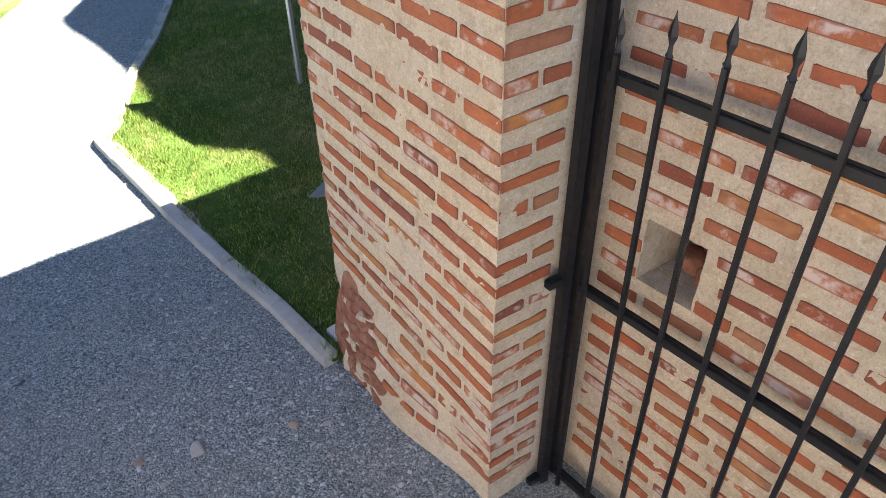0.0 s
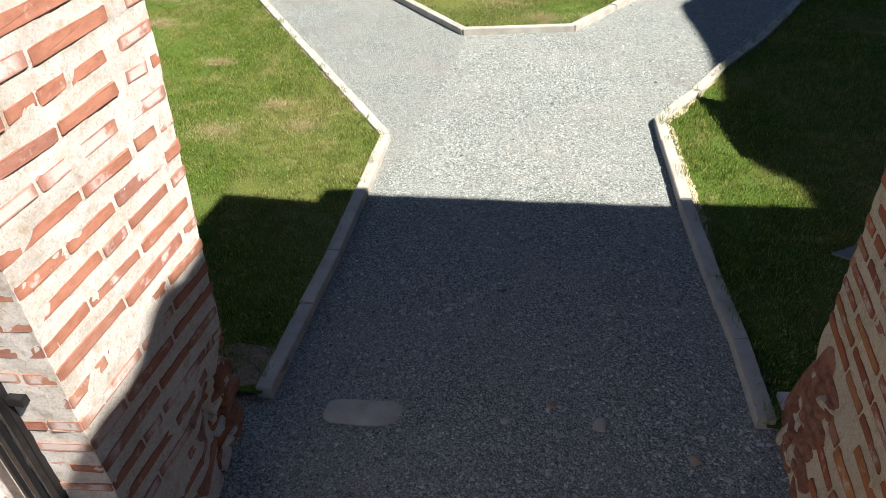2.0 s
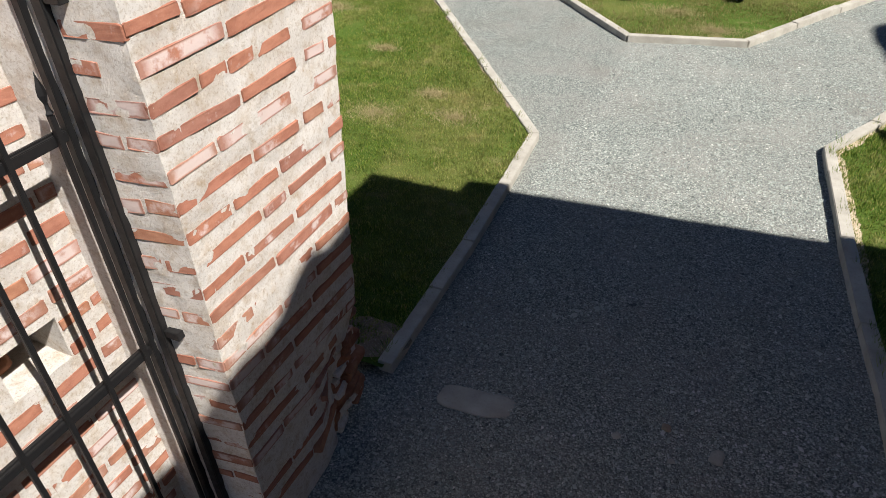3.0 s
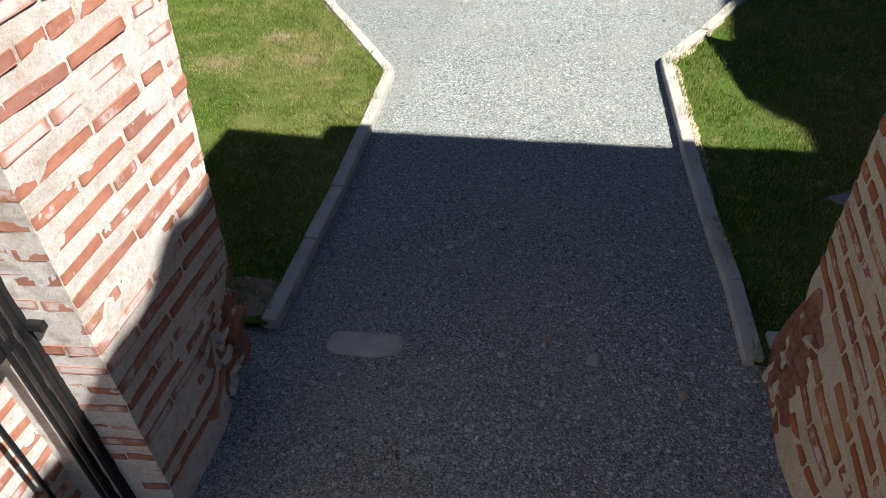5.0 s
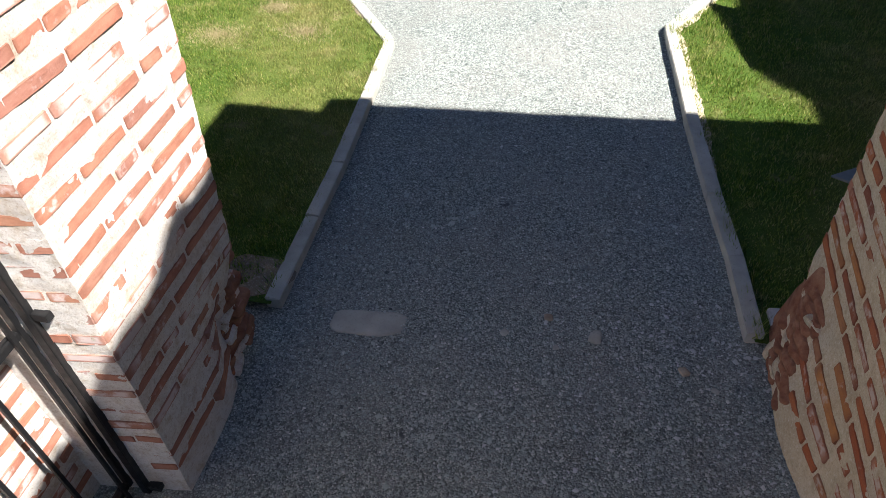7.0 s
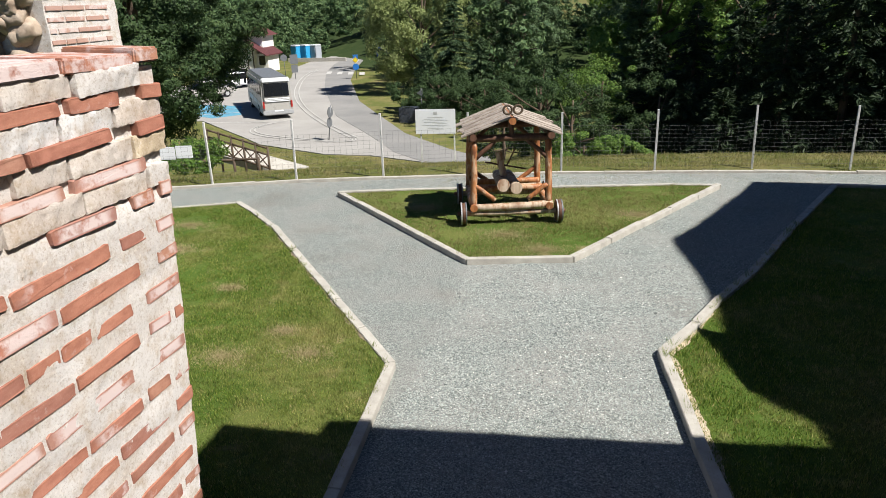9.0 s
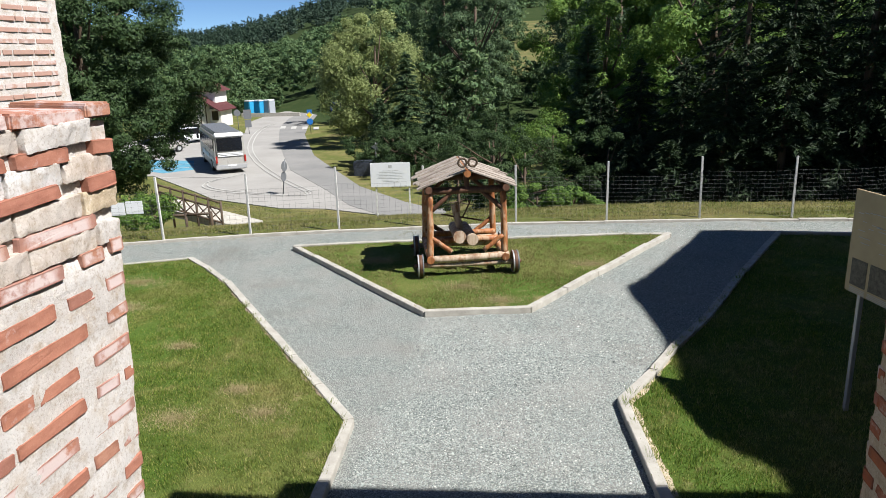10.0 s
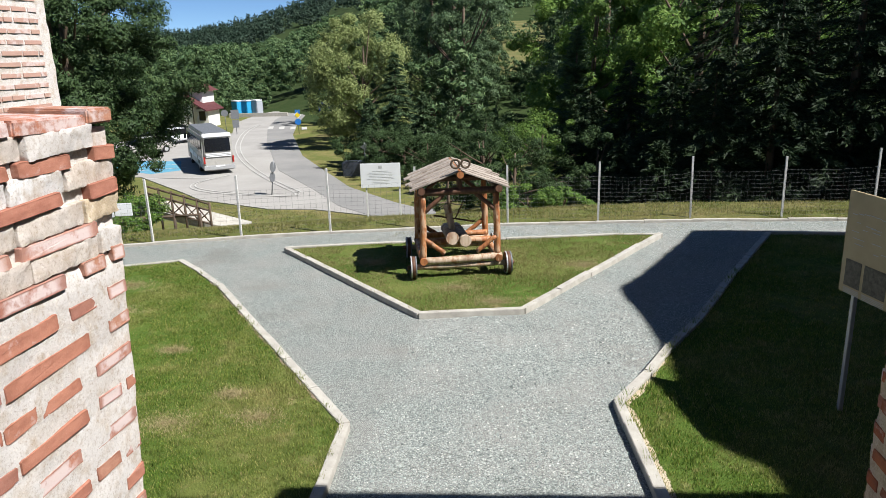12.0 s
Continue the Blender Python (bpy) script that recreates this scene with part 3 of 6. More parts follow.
def grow(name, poly, density, tall, material, label, z_of, skip=None):
    """Grass blades on a polygon."""
    x0, x1 = min(p[0] for p in poly), max(p[0] for p in poly)
    y0, y1 = min(p[1] for p in poly), max(p[1] for p in poly)
    n = int((x1 - x0) * (y1 - y0) * density)
    x, y = rng.uniform(x0, x1, n), rng.uniform(y0, y1, n)
    keep = inside(poly, x, y)
    if skip is not None:
        keep &= ~skip(x, y)
    x, y = x[keep], y[keep]
    patch = value_noise(np.c_[x, y, 0 * x], 1.6, 9) + 0.6 * value_noise(np.c_[x, y, 0 * x], 5, 10)
    for px, py, pr in BARE:
        patch += 1.0 * np.exp(-((x - px) ** 2 + (y - py) ** 2) / pr**2)
    keep = rng.random(len(x)) < np.clip(1.0 - 1.3 * np.maximum(0, patch - 0.3), 0.10, 1)
    x, y, patch = x[keep], y[keep], patch[keep]
    n = len(x)
    clump = value_noise(np.c_[x, y, 0 * x], 11, 17) + 0.6 * value_noise(np.c_[x, y, 0 * x], 27, 18)
    h = tall * rng.uniform(0.5, 1.25, n) * (1 - 0.25 * np.clip(patch, -1, 1)) * np.clip(1 + 0.75 * clump, 0.35, 2.2)
    an = rng.uniform(0, 6.283, n)
    w = rng.uniform(0.0026, 0.006, n) * (1 + tall * 6)
    lean = rng.uniform(0.1, 0.8, n) * h
    la = rng.uniform(0, 6.283, n)
    z = z_of(x, y)
    a = np.c_[x - w * np.cos(an), y - w * np.sin(an), z - 0.01]
    b = np.c_[x + w * np.cos(an), y + w * np.sin(an), z - 0.01]
    c = np.c_[x + lean * np.cos(la), y + lean * np.sin(la), z + h]
    v = np.stack([a, b, c], 1).reshape(-1, 3)
    ob = new(name, mesh_of(name, v, np.arange(3 * n).reshape(-1, 3), material))
    return tagged(ob, label, "grass", kind="stuff")


LEFT_LAWN = [(x - 0.03, y - 0.03) for x, y in LEFT_KERB] + [(-12.5, 2.62)]
RIGHT_LAWN = [(x + 0.03, y - 0.02) for x, y in RIGHT_KERB] + [(11.0, 2.91)]
lawn("lawn", LEFT_LAWN, "sunny mown lawn with dry patches inside the kerb")
lawn("lawn", RIGHT_LAWN, "mown lawn in the deep shade of the ruin", 0.035)
lawn("lawn", ISLAND, "triangular grass plot under the wooden cart")
flat = lambda x, y: np.full(len(x), 0.062)


def off_line(x, y, line):
    """Distance of points from a line of corners."""
    best = np.full(len(x), 9.0)
    for (ax, ay), (bx, by) in zip(line, line[1:]):
        t = np.clip(((x - ax) * (bx - ax) + (y - ay) * (by - ay)) / ((bx - ax) ** 2 + (by - ay) ** 2), 0, 1)
        best = np.minimum(best, np.hypot(x - ax - t * (bx - ax), y - ay - t * (by - ay)))
    return best


def worn_edge(x, y):
    """The soil left bare along the kerb of the sunny lawn."""
    return off_line(x, y, LEFT_KERB[4:9]) < 0.085 + 0.035 * value_noise(np.c_[x, y, 0 * x], 2.6, 71) + 0.012 * value_noise(np.c_[x, y, 0 * x], 16, 72)


near_left = [(-2.15, 2.62), (-1.84, 3.05)] + LEFT_LAWN[1:10] + [(-8.6, 10.6), (-8.6, 6.0), (-4.6, 2.62)]
grow("grass", near_left, 9000, 0.026, M_BLADES, "short bright green mown grass with straw patches", flat, worn_edge)
near_right = [(1.22, 3.2)] + RIGHT_LAWN[1:12] + [(4.6, 8.0), (3.4, 4.0), (2.2, 3.2)]
grow("grass", near_right, 6500, 0.030, M_BLADES, "short green grass beside the kerb", lambda x, y: np.full(len(x), 0.035))
grow("grass", ISLAND, 5000, 0.024, M_DRY_BLADES, "dry green grass round the cart", flat)
strip = [(-11.0, FENCE(-11) + 0.1), (9.0, FENCE(9) + 0.1), (9.0, FENCE(9) + 2.0), (1.0, FENCE(1) + 2.1), (-2.0, 18.5), (-8.0, 20.0), (-13.0, 18.0)]
grow("grass", strip, 1700, 0.045, M_DRY_BLADES, "rough dry grass below the wire fence", lambda x, y: land(x, y))


bank = [(-13.0, 18.0), (-8.0, 20.0), (-2.0, 18.5), (1.0, 17.2), (-3.0, 30.0), (-6.6, 34.3), (-9.6, 35.4), (-12.5, 36.6), (-15.2, 36.7), (-20.3, 39.0), (-17.5, 30.0), (-14.0, 22.0)]
grow("grass", bank, 420, 0.085, M_DRY_BLADES, "rough dry meadow grass on the bank above the road", lambda x, y: land(x, y))


def tufts(line, n, side, label):
    """Longer grass and weeds left standing along a kerb."""
    pts = np.array(line)
    seg = np.linalg.norm(np.diff(pts, axis=0), axis=1)
    at = np.r_[0, np.cumsum(seg)]
    s = rng.choice(np.linspace(0, at[-1], n), n) + rng.normal(0, 0.05, n)
    s = np.repeat(s, 16) + rng.normal(0, 0.03, n * 16)
    x, y = np.interp(s, at, pts[:, 0]) + side + rng.normal(0, 0.02, len(s)), np.interp(s, at, pts[:, 1])
    h = np.repeat(rng.uniform(0.03, 0.11, n), 16) * rng.uniform(0.5, 1.2, len(s))
    an, la = rng.uniform(0, 6.283, len(s)), rng.uniform(0, 6.283, len(s))
    w, lean = 0.004, 0.6 * h
    a = np.c_[x - w * np.cos(an), y - w * np.sin(an), 0 * x + 0.04]
    b = np.c_[x + w * np.cos(an), y + w * np.sin(an), 0 * x + 0.04]
    c = np.c_[x + lean * np.cos(la), y + lean * np.sin(la), 0.06 + h]
    ob = new("weeds", mesh_of("weeds", np.stack([a, b, c], 1).reshape(-1, 3), np.arange(3 * len(s)).reshape(-1, 3), M_BLADES))
    return tagged(ob, label, "weeds", kind="stuff")


def straw(n, label):
    """Dry straw standing in the worn spots of the lawns."""
    who = rng.integers(0, len(BARE), n)
    spots = np.array(BARE)[who]
    turn, far = rng.uniform(0, 6.283, n), np.abs(rng.normal(0, 0.6, n))
    x, y = spots[:, 0] + 1.3 * spots[:, 2] * far * np.cos(turn), spots[:, 1] + 0.8 * spots[:, 2] * far * np.sin(turn)
    an, la, h = rng.uniform(0, 6.283, n), rng.uniform(0, 6.283, n), rng.uniform(0.012, 0.036, n)
    a = np.c_[x - 0.004 * np.cos(an), y - 0.004 * np.sin(an), 0 * x + 0.055]
    b = np.c_[x + 0.004 * np.cos(an), y + 0.004 * np.sin(an), 0 * x + 0.055]
    c = np.c_[x + h * np.cos(la), y + h * np.sin(la), 0.062 + h]
    keep = inside(LEFT_LAWN, x, y) | inside(ISLAND, x, y)
    v = np.stack([a, b, c], 1)[keep].reshape(-1, 3)
    return tagged(new("straw", mesh_of("straw", v, np.arange(len(v)).reshape(-1, 3), M_STRAW_BLADES)), label, "straw", kind="stuff")


straw(24000, "dry straw-coloured grass in worn lawn spots")
tufts(LEFT_KERB[:8], 60, -0.09, "weeds along the kerb of the sunny lawn")
tufts(RIGHT_KERB[:10], 70, 0.05, "weeds along the kerb of the shaded lawn")


# ---- brick walls ----
def ragged(p, amp=0.006, chunk=0.0):
    """Moves wall points a little, by their place."""
    d = np.stack([value_noise(p, 9, s) + 0.6 * value_noise(p, 26, s + 3) + 0.35 * value_noise(p, 62, s + 6) for s in (11, 12, 13)], 1) * amp
    if chunk:
        top = smooth_step((p[:, 2] - 2.35) / 0.5)[:, None]
        d += np.stack([value_noise(p, 5, s) for s in (21, 22, 23)], 1) * chunk * top
    return p + d


def block(bounds, step, bend=None, amp=0.006, chunk=0.0, top=None):
    """A masonry mass: a box of fine quads, displaced; top(x, y): the height of its broken crown."""
    x0, x1, y0, y1, z0, z1 = bounds
    nx, ny, nz = (max(1, int(round(d / step))) for d in (x1 - x0, y1 - y0, z1 - z0))
    verts, faces = [], []

    def sheet(a, b, fixed, axis, value, flip):
        base = sum(len(v) for v in verts)
        u, v = np.meshgrid(np.linspace(*a), np.linspace(*b))
        p = np.zeros((u.size, 3))
        i, j = fixed
        p[:, i], p[:, j], p[:, axis] = u.ravel(), v.ravel(), value
        verts.append(p)
        k = np.arange(u.size).reshape(u.shape) + base
        q = np.stack([k[:-1, :-1], k[:-1, 1:], k[1:, 1:], k[1:, :-1]], -1).reshape(-1, 4)
        faces.append(q[:, ::-1] if flip else q)

    ax, ay, az = (x0, x1, nx + 1), (y0, y1, ny + 1), (z0, z1, nz + 1)
    sheet(ay, az, (1, 2), 0, x0, True)
    sheet(ay, az, (1, 2), 0, x1, False)
    sheet(ax, az, (0, 2), 1, y0, False)
    sheet(ax, az, (0, 2), 1, y1, True)
    sheet(ax, ay, (0, 1), 2, z1, False)
    sheet(ax, ay, (0, 1), 2, z0, True)
    p = np.concatenate(verts)
    if top is not None:
        t = (p[:, 2] - z0) / (z1 - z0)
        p[:, 2] = z0 + t * (top(p[:, 0], p[:, 1]) - z0)
    p = ragged(p, amp, chunk)
    if bend is not None:
        p = bend(p)
    return p, np.concatenate(faces)


def masonry(name, blocks, material, label):
    vs, fs, n = [], [], 0
    for p, f in blocks:
        vs.append(p)
        fs.append(f + n)
        n += len(p)
    ob = new(name, mesh_of(name, np.concatenate(vs), np.concatenate(fs), material))
    return tagged(ob, label, "wall", kind="structure")


def brick_shape(seed, material, depth=0.11):
    """A worn brick of unit length: rounded outline, chipped corners."""
    r = random.Random(seed)
    ring = []
    for i in range(16):
        a = 2 * math.pi * (i + 0.5) / 16
        c, t = math.cos(a), math.sin(a)
        x, z = math.copysign(abs(c) ** 0.10, c) * 0.5, math.copysign(abs(t) ** 0.14, t) * 0.5
        ring.append((x * (1 + r.uniform(-0.025, 0.01)), z * (1 + r.uniform(-0.15, 0.06)) + 0.05 * math.sin(3.0 * x + seed)))
    ring = ring[8:] + ring[:8]
    n = len(ring)
    verts = [(x, -depth, z) for x, z in ring] + [(x, -0.004, z) for x, z in ring]
    verts += [(x * 0.99, 0.0025 + r.uniform(-0.0015, 0.0015), z * 0.93) for x, z in ring]
    faces = [tuple(range(2 * n, 3 * n))]
    for a in (0, n):
        faces += [(a + i, a + n + i, a + n + (i + 1) % n, a + (i + 1) % n) for i in range(n)]
    me = mesh_of("brick", verts, [f[::-1] for f in faces], material)
    return me


SHAPES = {m: [brick_shape(s + (50 if m is M_BRICK_PALE else 0), m) for s in range(14)] for m in (M_BRICK, M_BRICK_PALE)}
PITCH, THICK = 0.1253, 0.058


def course_lengths(total, r, shift, joint=0.026):
    """Brick spans along a course."""
    at, spans = shift, []
    while at < total - 0.04:
        size = r.choice((0.14, 0.22, 0.26, 0.29, 0.32, 0.36, 0.42))
        size *= r.uniform(0.9, 1.1)
        end = min(at + size, total)
        if end - at > 0.05:
            spans.append((at, end))
        at = end + joint * r.uniform(0.55, 1.5)
    return spans


def lay(parent, start, along, out, total, z0, z1, material, seed, z_ref, bend=None, hole=None, corner=None, proud=0.0, rough_from=9.0, skip=None, pitch=PITCH, joint=0.026):
    """Lays bricks on a face. start: plan point; along, out: unit plan vectors; corner: the lengths of its quoins, course by course in turn."""
    r = random.Random(seed)
    row = math.ceil((z0 - z_ref) / pitch)
    while z_ref + row * pitch < z1:
        z = z_ref + row * pitch + THICK / 2
        first = 0.0 if corner else r.uniform(-0.2, 0.02)
        spans = course_lengths(total, r, first, joint)
        if corner:
            quoin = min(corner[row % len(corner)] * r.uniform(0.95, 1.05), total)
            spans = [(0.0, quoin)] + course_lengths(total, r, quoin + joint * r.uniform(0.7, 1.2), joint)
        for a, b in spans:
            a = max(a, 0.0)
            if hole and hole[2] - 0.03 < z < hole[3] + 0.03 and hole[0] < b and a < hole[1]:
                a, b = (a, hole[0] - 0.006) if a < hole[0] - 0.05 else (hole[1] + 0.006, b)
            mid = (a + b) / 2
            if b - a < 0.05 or (hole and hole[0] < b and a < hole[1] and hole[2] - 0.03 < z < hole[3] + 0.03):
                continue
            if skip and skip(mid, z):
                continue
            if r.random() < 0.015:
                continue
            x, y = start[0] + along[0] * mid, start[1] + along[1] * mid
            push = proud + 0.0015 + r.uniform(-0.003, 0.003)
            if z > rough_from:
                push += r.uniform(-0.004, 0.005)
            pt = np.array([[x + out[0] * push, y + out[1] * push, z + r.uniform(-0.006, 0.006)]])
            tilt, yaw = 0.0, 0.0
            if bend is not None:
                o2 = np.array(out)
                up, dn = bend(pt + [0, 0, 0.03])[0], bend(pt - [0, 0, 0.03])[0]
                tilt = math.degrees(math.atan2(float((up - dn)[:2] @ o2), float(up[2] - dn[2]))) if z < rough_from else 0.0
                step = np.array([along[0], along[1], 0.0]) * 0.04
                e, w = bend(pt + step)[0], bend(pt - step)[0]
                yaw = math.degrees(math.atan2(e[1] - w[1], e[0] - w[0])) - math.degrees(math.atan2(along[1], along[0]))
                yaw = (yaw + 180) % 360 - 180 if z < rough_from else 0.0
                pt = bend(pt) if z < rough_from else pt + [0.013 * (z - 1.2) * out[0], float(far_lean(pt)[0]), 0]
            turn = math.degrees(math.atan2(along[1], along[0]))
            ob = sub("brick", r.choice(SHAPES[material]), parent)
            flip = 1 if (-along[1] * out[0] + along[0] * out[1]) > 0 else -1
            m = pose(*pt[0], r.uniform(-0.8, 0.8) - flip * tilt, r.uniform(-1.3, 1.3), turn + yaw + r.uniform(-0.5, 0.5))
            ob.matrix_basis = m @ Matrix.Diagonal((b - a, flip, THICK * r.uniform(0.82, 1.12), 1))
        row += 1


def rows_joined(name, parent, start, along, out, total, z0, z1, seed, z_ref, material, tall=None, proud=0.007, thick=THICK):
    """Bricks of a face out of reach, joined into one mesh."""
    r = random.Random(seed)
    vs, fs = [], []
    row = math.ceil((z0 - z_ref) / PITCH)
    while z_ref + row * PITCH < z1:
        z = z_ref + row * PITCH
        for a, b in course_lengths(total, r, r.uniform(-0.15, 0.0)):
            a = max(a, 0.0)
            mid = (a + b) / 2
            if tall and z + 0.1 > tall(start[0] + along[0] * mid, start[1] + along[1] * mid):
                continue
            o = proud + r.uniform(0, 0.006)
            n = len(vs)
            for s, zz, k in ((a, z, o), (b, z, o), (b, z + thick, o), (a, z + thick, o), (a, z, -0.05), (b, z, -0.05), (b, z + thick, -0.05), (a, z + thick, -0.05)):
                vs.append((start[0] + along[0] * s + out[0] * k, start[1] + along[1] * s + out[1] * k, zz))
            fs += [(n, n + 1, n + 2, n + 3), (n, n + 4, n + 5, n + 1), (n + 3, n + 2, n + 6, n + 7), (n, n + 3, n + 7, n + 4), (n + 1, n + 5, n + 6, n + 2)]
        row += 1
    ob = sub(name, mesh_of(name, vs, fs, material), parent, None, "rows of red brick in pale mortar")
    ob["kind"] = "stuff"
    return ob


def foot_right(p):
    """The right pier spreads and crumbles at its foot."""
    q = p.copy()
    low = smooth_step((0.75 - p[:, 2]) / 0.75) * smooth_step((p[:, 1] - 1.66) / 0.75) * (p[:, 0] < 2.0)
    q[:, 0] -= 0.13 * low
    edge = smooth_step((0.62 - p[:, 2]) / 0.25) * smooth_step((p[:, 1] - 2.75) / 0.4) * (p[:, 0] < 2.4)
    q[:, 1] -= edge * (0.20 + 0.06 * value_noise(p, 7, 31))
    q[:, 0] += edge * 0.05 * value_noise(p, 11, 32)
    return q


def far_lean(p):
    """How far the far edge of the left pier leans out at a height."""
    return 0.075 * (p[:, 2] - 1.35) * smooth_step((p[:, 1] - 2.05) / 0.3)


def foot_left(p):
    """The left pier leans slightly in and is worn at its far foot."""
    q = p.copy()
    q[:, 0] += 0.013 * (p[:, 2] - 1.2) * (p[:, 0] > -2.6)
    worn = smooth_step((0.95 - p[:, 2]) / 0.5) * smooth_step((p[:, 1] - 1.85) / 0.5) * (p[:, 0] > -2.4)
    q[:, 0] -= worn * (0.10 + 0.05 * value_noise(p, 8, 33))
    q[:, 1] -= worn * 0.06
    q[:, 1] += 0.14 * np.clip(p[:, 0] + 1.715, -0.55, 0.0) * smooth_step((1.6 - p[:, 1]) / 0.2) * (p[:, 0] > -2.4)
    pocket = 0.028 + 0.030 * smooth_step((value_noise(p, 6, 35) - 0.3) / 0.3)
    q[:, 0] -= pocket * smooth_step((p[:, 2] - 2.75) / 0.2) * (p[:, 0] > -2.2)
    q[:, 1] += far_lean(p)
    return q


def swing(p):
    """The right passage wall opens a little towards the court behind."""
    q = p.copy()
    q[:, 0] += 0.10 * (1.5 - p[:, 1])
    return q


crown_r = lambda x, y: 6.20 + 0.04 * value_noise(np.c_[np.ravel(x), np.ravel(y), 0 * np.ravel(x)], 3.5, 41)
crown_p = lambda x, y: np.interp(np.ravel(y), [-1.0, 0.45, 0.52, 0.80, 0.86, 1.6], [6.33, 6.32, 6.43, 6.45, 6.40, 6.42]) + 0.035 * value_noise(np.c_[0 * np.ravel(x), np.ravel(y), 0 * np.ravel(x)], 7.0, 42)

crown_w = lambda x, y: 6.20 + 0.04 * value_noise(np.c_[np.ravel(x), np.ravel(y), 0 * np.ravel(x)], 3.0, 46)


def skewed(p):
    """The thick wall widens away from the gate."""
    q = p.copy()
    q[:, 1] = 1.61 + (p[:, 1] - 1.61) * (1 + 0.0855 * (p[:, 0] - 2.28) / 1.79)
    return q


# right pier of the gate, with the thick wall behind it
pier_r = masonry("wall_gate_right", [
    block((1.412, 2.3, 1.61, 3.19, -0.1, 3.3), 0.022, foot_right, 0.0042),
    block((1.412, 2.3, 1.61, 3.19, 3.3, 6.0), 0.12, None, 0.006, 0, crown_r),
    block((2.28, 8.2, 1.61, 3.40, -0.1, 6.0), 0.16, skewed, 0.006, 0, crown_w),
], M_MORTAR, "thick gate wall of red brick courses in cream mortar")
# passage wall behind the right gate leaf, with a square putlog hole
HOLE_R = (1.10, 1.36, 1.475, 1.775)
wall_r = masonry("wall_passage_right", [
    block((1.93, 2.9, -0.9, 1.61, -0.1, HOLE_R[2]), 0.030, swing, 0.0042),
    block((1.93, 2.9, -0.9, HOLE_R[0], HOLE_R[2], HOLE_R[3]), 0.030, swing, 0.0042),
    block((1.93, 2.9, HOLE_R[1], 1.61, HOLE_R[2], HOLE_R[3]), 0.030, swing, 0.0042),
    block((2.25, 2.9, HOLE_R[0], HOLE_R[1], HOLE_R[2], HOLE_R[3]), 0.08, swing),
    block((1.93, 2.9, -0.9, 1.61, HOLE_R[3], 3.4), 0.030, swing, 0.0042),
    block((1.93, 2.9, -0.9, 1.61, 3.4, 6.0), 0.15, swing, 0.02, 0, crown_p),
    block((1.93, 2.9, -6.0, -0.9, -0.1, 5.6), 0.3, swing, 0.02, 0, crown_p),
], M_MORTAR, "passage wall of red brick in cream mortar with a putlog hole")
# left pier, broken off just below eye height
crown_l = lambda x, y: 3.31 + (0.02 + 0.03 * value_noise(np.c_[np.ravel(x), np.ravel(y), 0 * np.ravel(x)], 17, 47)) * smooth_step((-1.84 - np.ravel(x)) / 0.12) + 0.015 * value_noise(np.c_[np.ravel(x), np.ravel(y), 0 * np.ravel(x)], 4, 43)
pier_l = masonry("wall_gate_left", [
    block((-2.6, -1.715, 1.39, 2.40, -0.1, 3.30), 0.022, foot_left, 0.0045, 0.0, crown_l),
    block((-7.0, -2.6, 1.39, 2.40, -0.1, 3.2), 0.2, None, 0.03, 0.05),
], M_MORTAR_PALE, "broken gate wall of brick courses in whitish mortar")
HOLE_L = (0.84, 1.11, 1.40, 1.61)
wall_l = masonry("wall_passage_left", [
    block((-3.2, -2.23, -0.7, 1.39, -0.1, HOLE_L[2]), 0.028, None, 0.0042),
    block((-3.2, -2.23, -0.7, HOLE_L[0], HOLE_L[2], HOLE_L[3]), 0.028, None, 0.0042),
    block((-3.2, -2.23, HOLE_L[1], 1.39, HOLE_L[2], HOLE_L[3]), 0.028, None, 0.0042),
    block((-3.2, -2.55, HOLE_L[0], HOLE_L[1], HOLE_L[2], HOLE_L[3]), 0.08),
    block((-3.2, -2.23, -0.7, 1.39, HOLE_L[3], 3.25), 0.05, None, 0.003, 0.012),
    block((-3.2, -2.23, -6.0, -0.7, -0.1, 3.3), 0.3, None, 0.02),
], M_MORTAR_PALE, "sunlit passage wall of brick with a putlog hole")
# the tall ruin farther along the shaded lawn
ruin_top = lambda x, y: np.interp(y, [2.5, 3.08, 3.54, 3.60, 3.96, 4.71, 5.30, 6.1, 6.6, 7.2, 7.7, 8.05, 8.83, 10.07, 11.19, 12.3], [8.53, 8.58, 8.68, 9.12, 9.22, 9.32, 9.28, 9.29, 9.36, 9.50, 9.62, 9.65, 9.14, 8.45, 7.84, 7.28]) + 0.02 * value_noise(np.c_[np.ravel(x) * 0, np.ravel(y), 0 * np.ravel(x)], 5.0, 44)
ruin = masonry("wall_ruin_east", [block((8.2, 10.2, 2.5, 12.36, -0.1, 8.0), 0.12, None, 0.006, 0, ruin_top)], M_MORTAR, "tall ruined brick wall closing the shaded lawn")
# the pale tower on the sunny side
tower = masonry("wall_tower_west", [block((-11.0, -6.2, 7.3, 8.56, -0.1, 8.5), 0.09, None, 0.010)], M_MORTAR_PALE, "tall pale tower of thin brick courses")


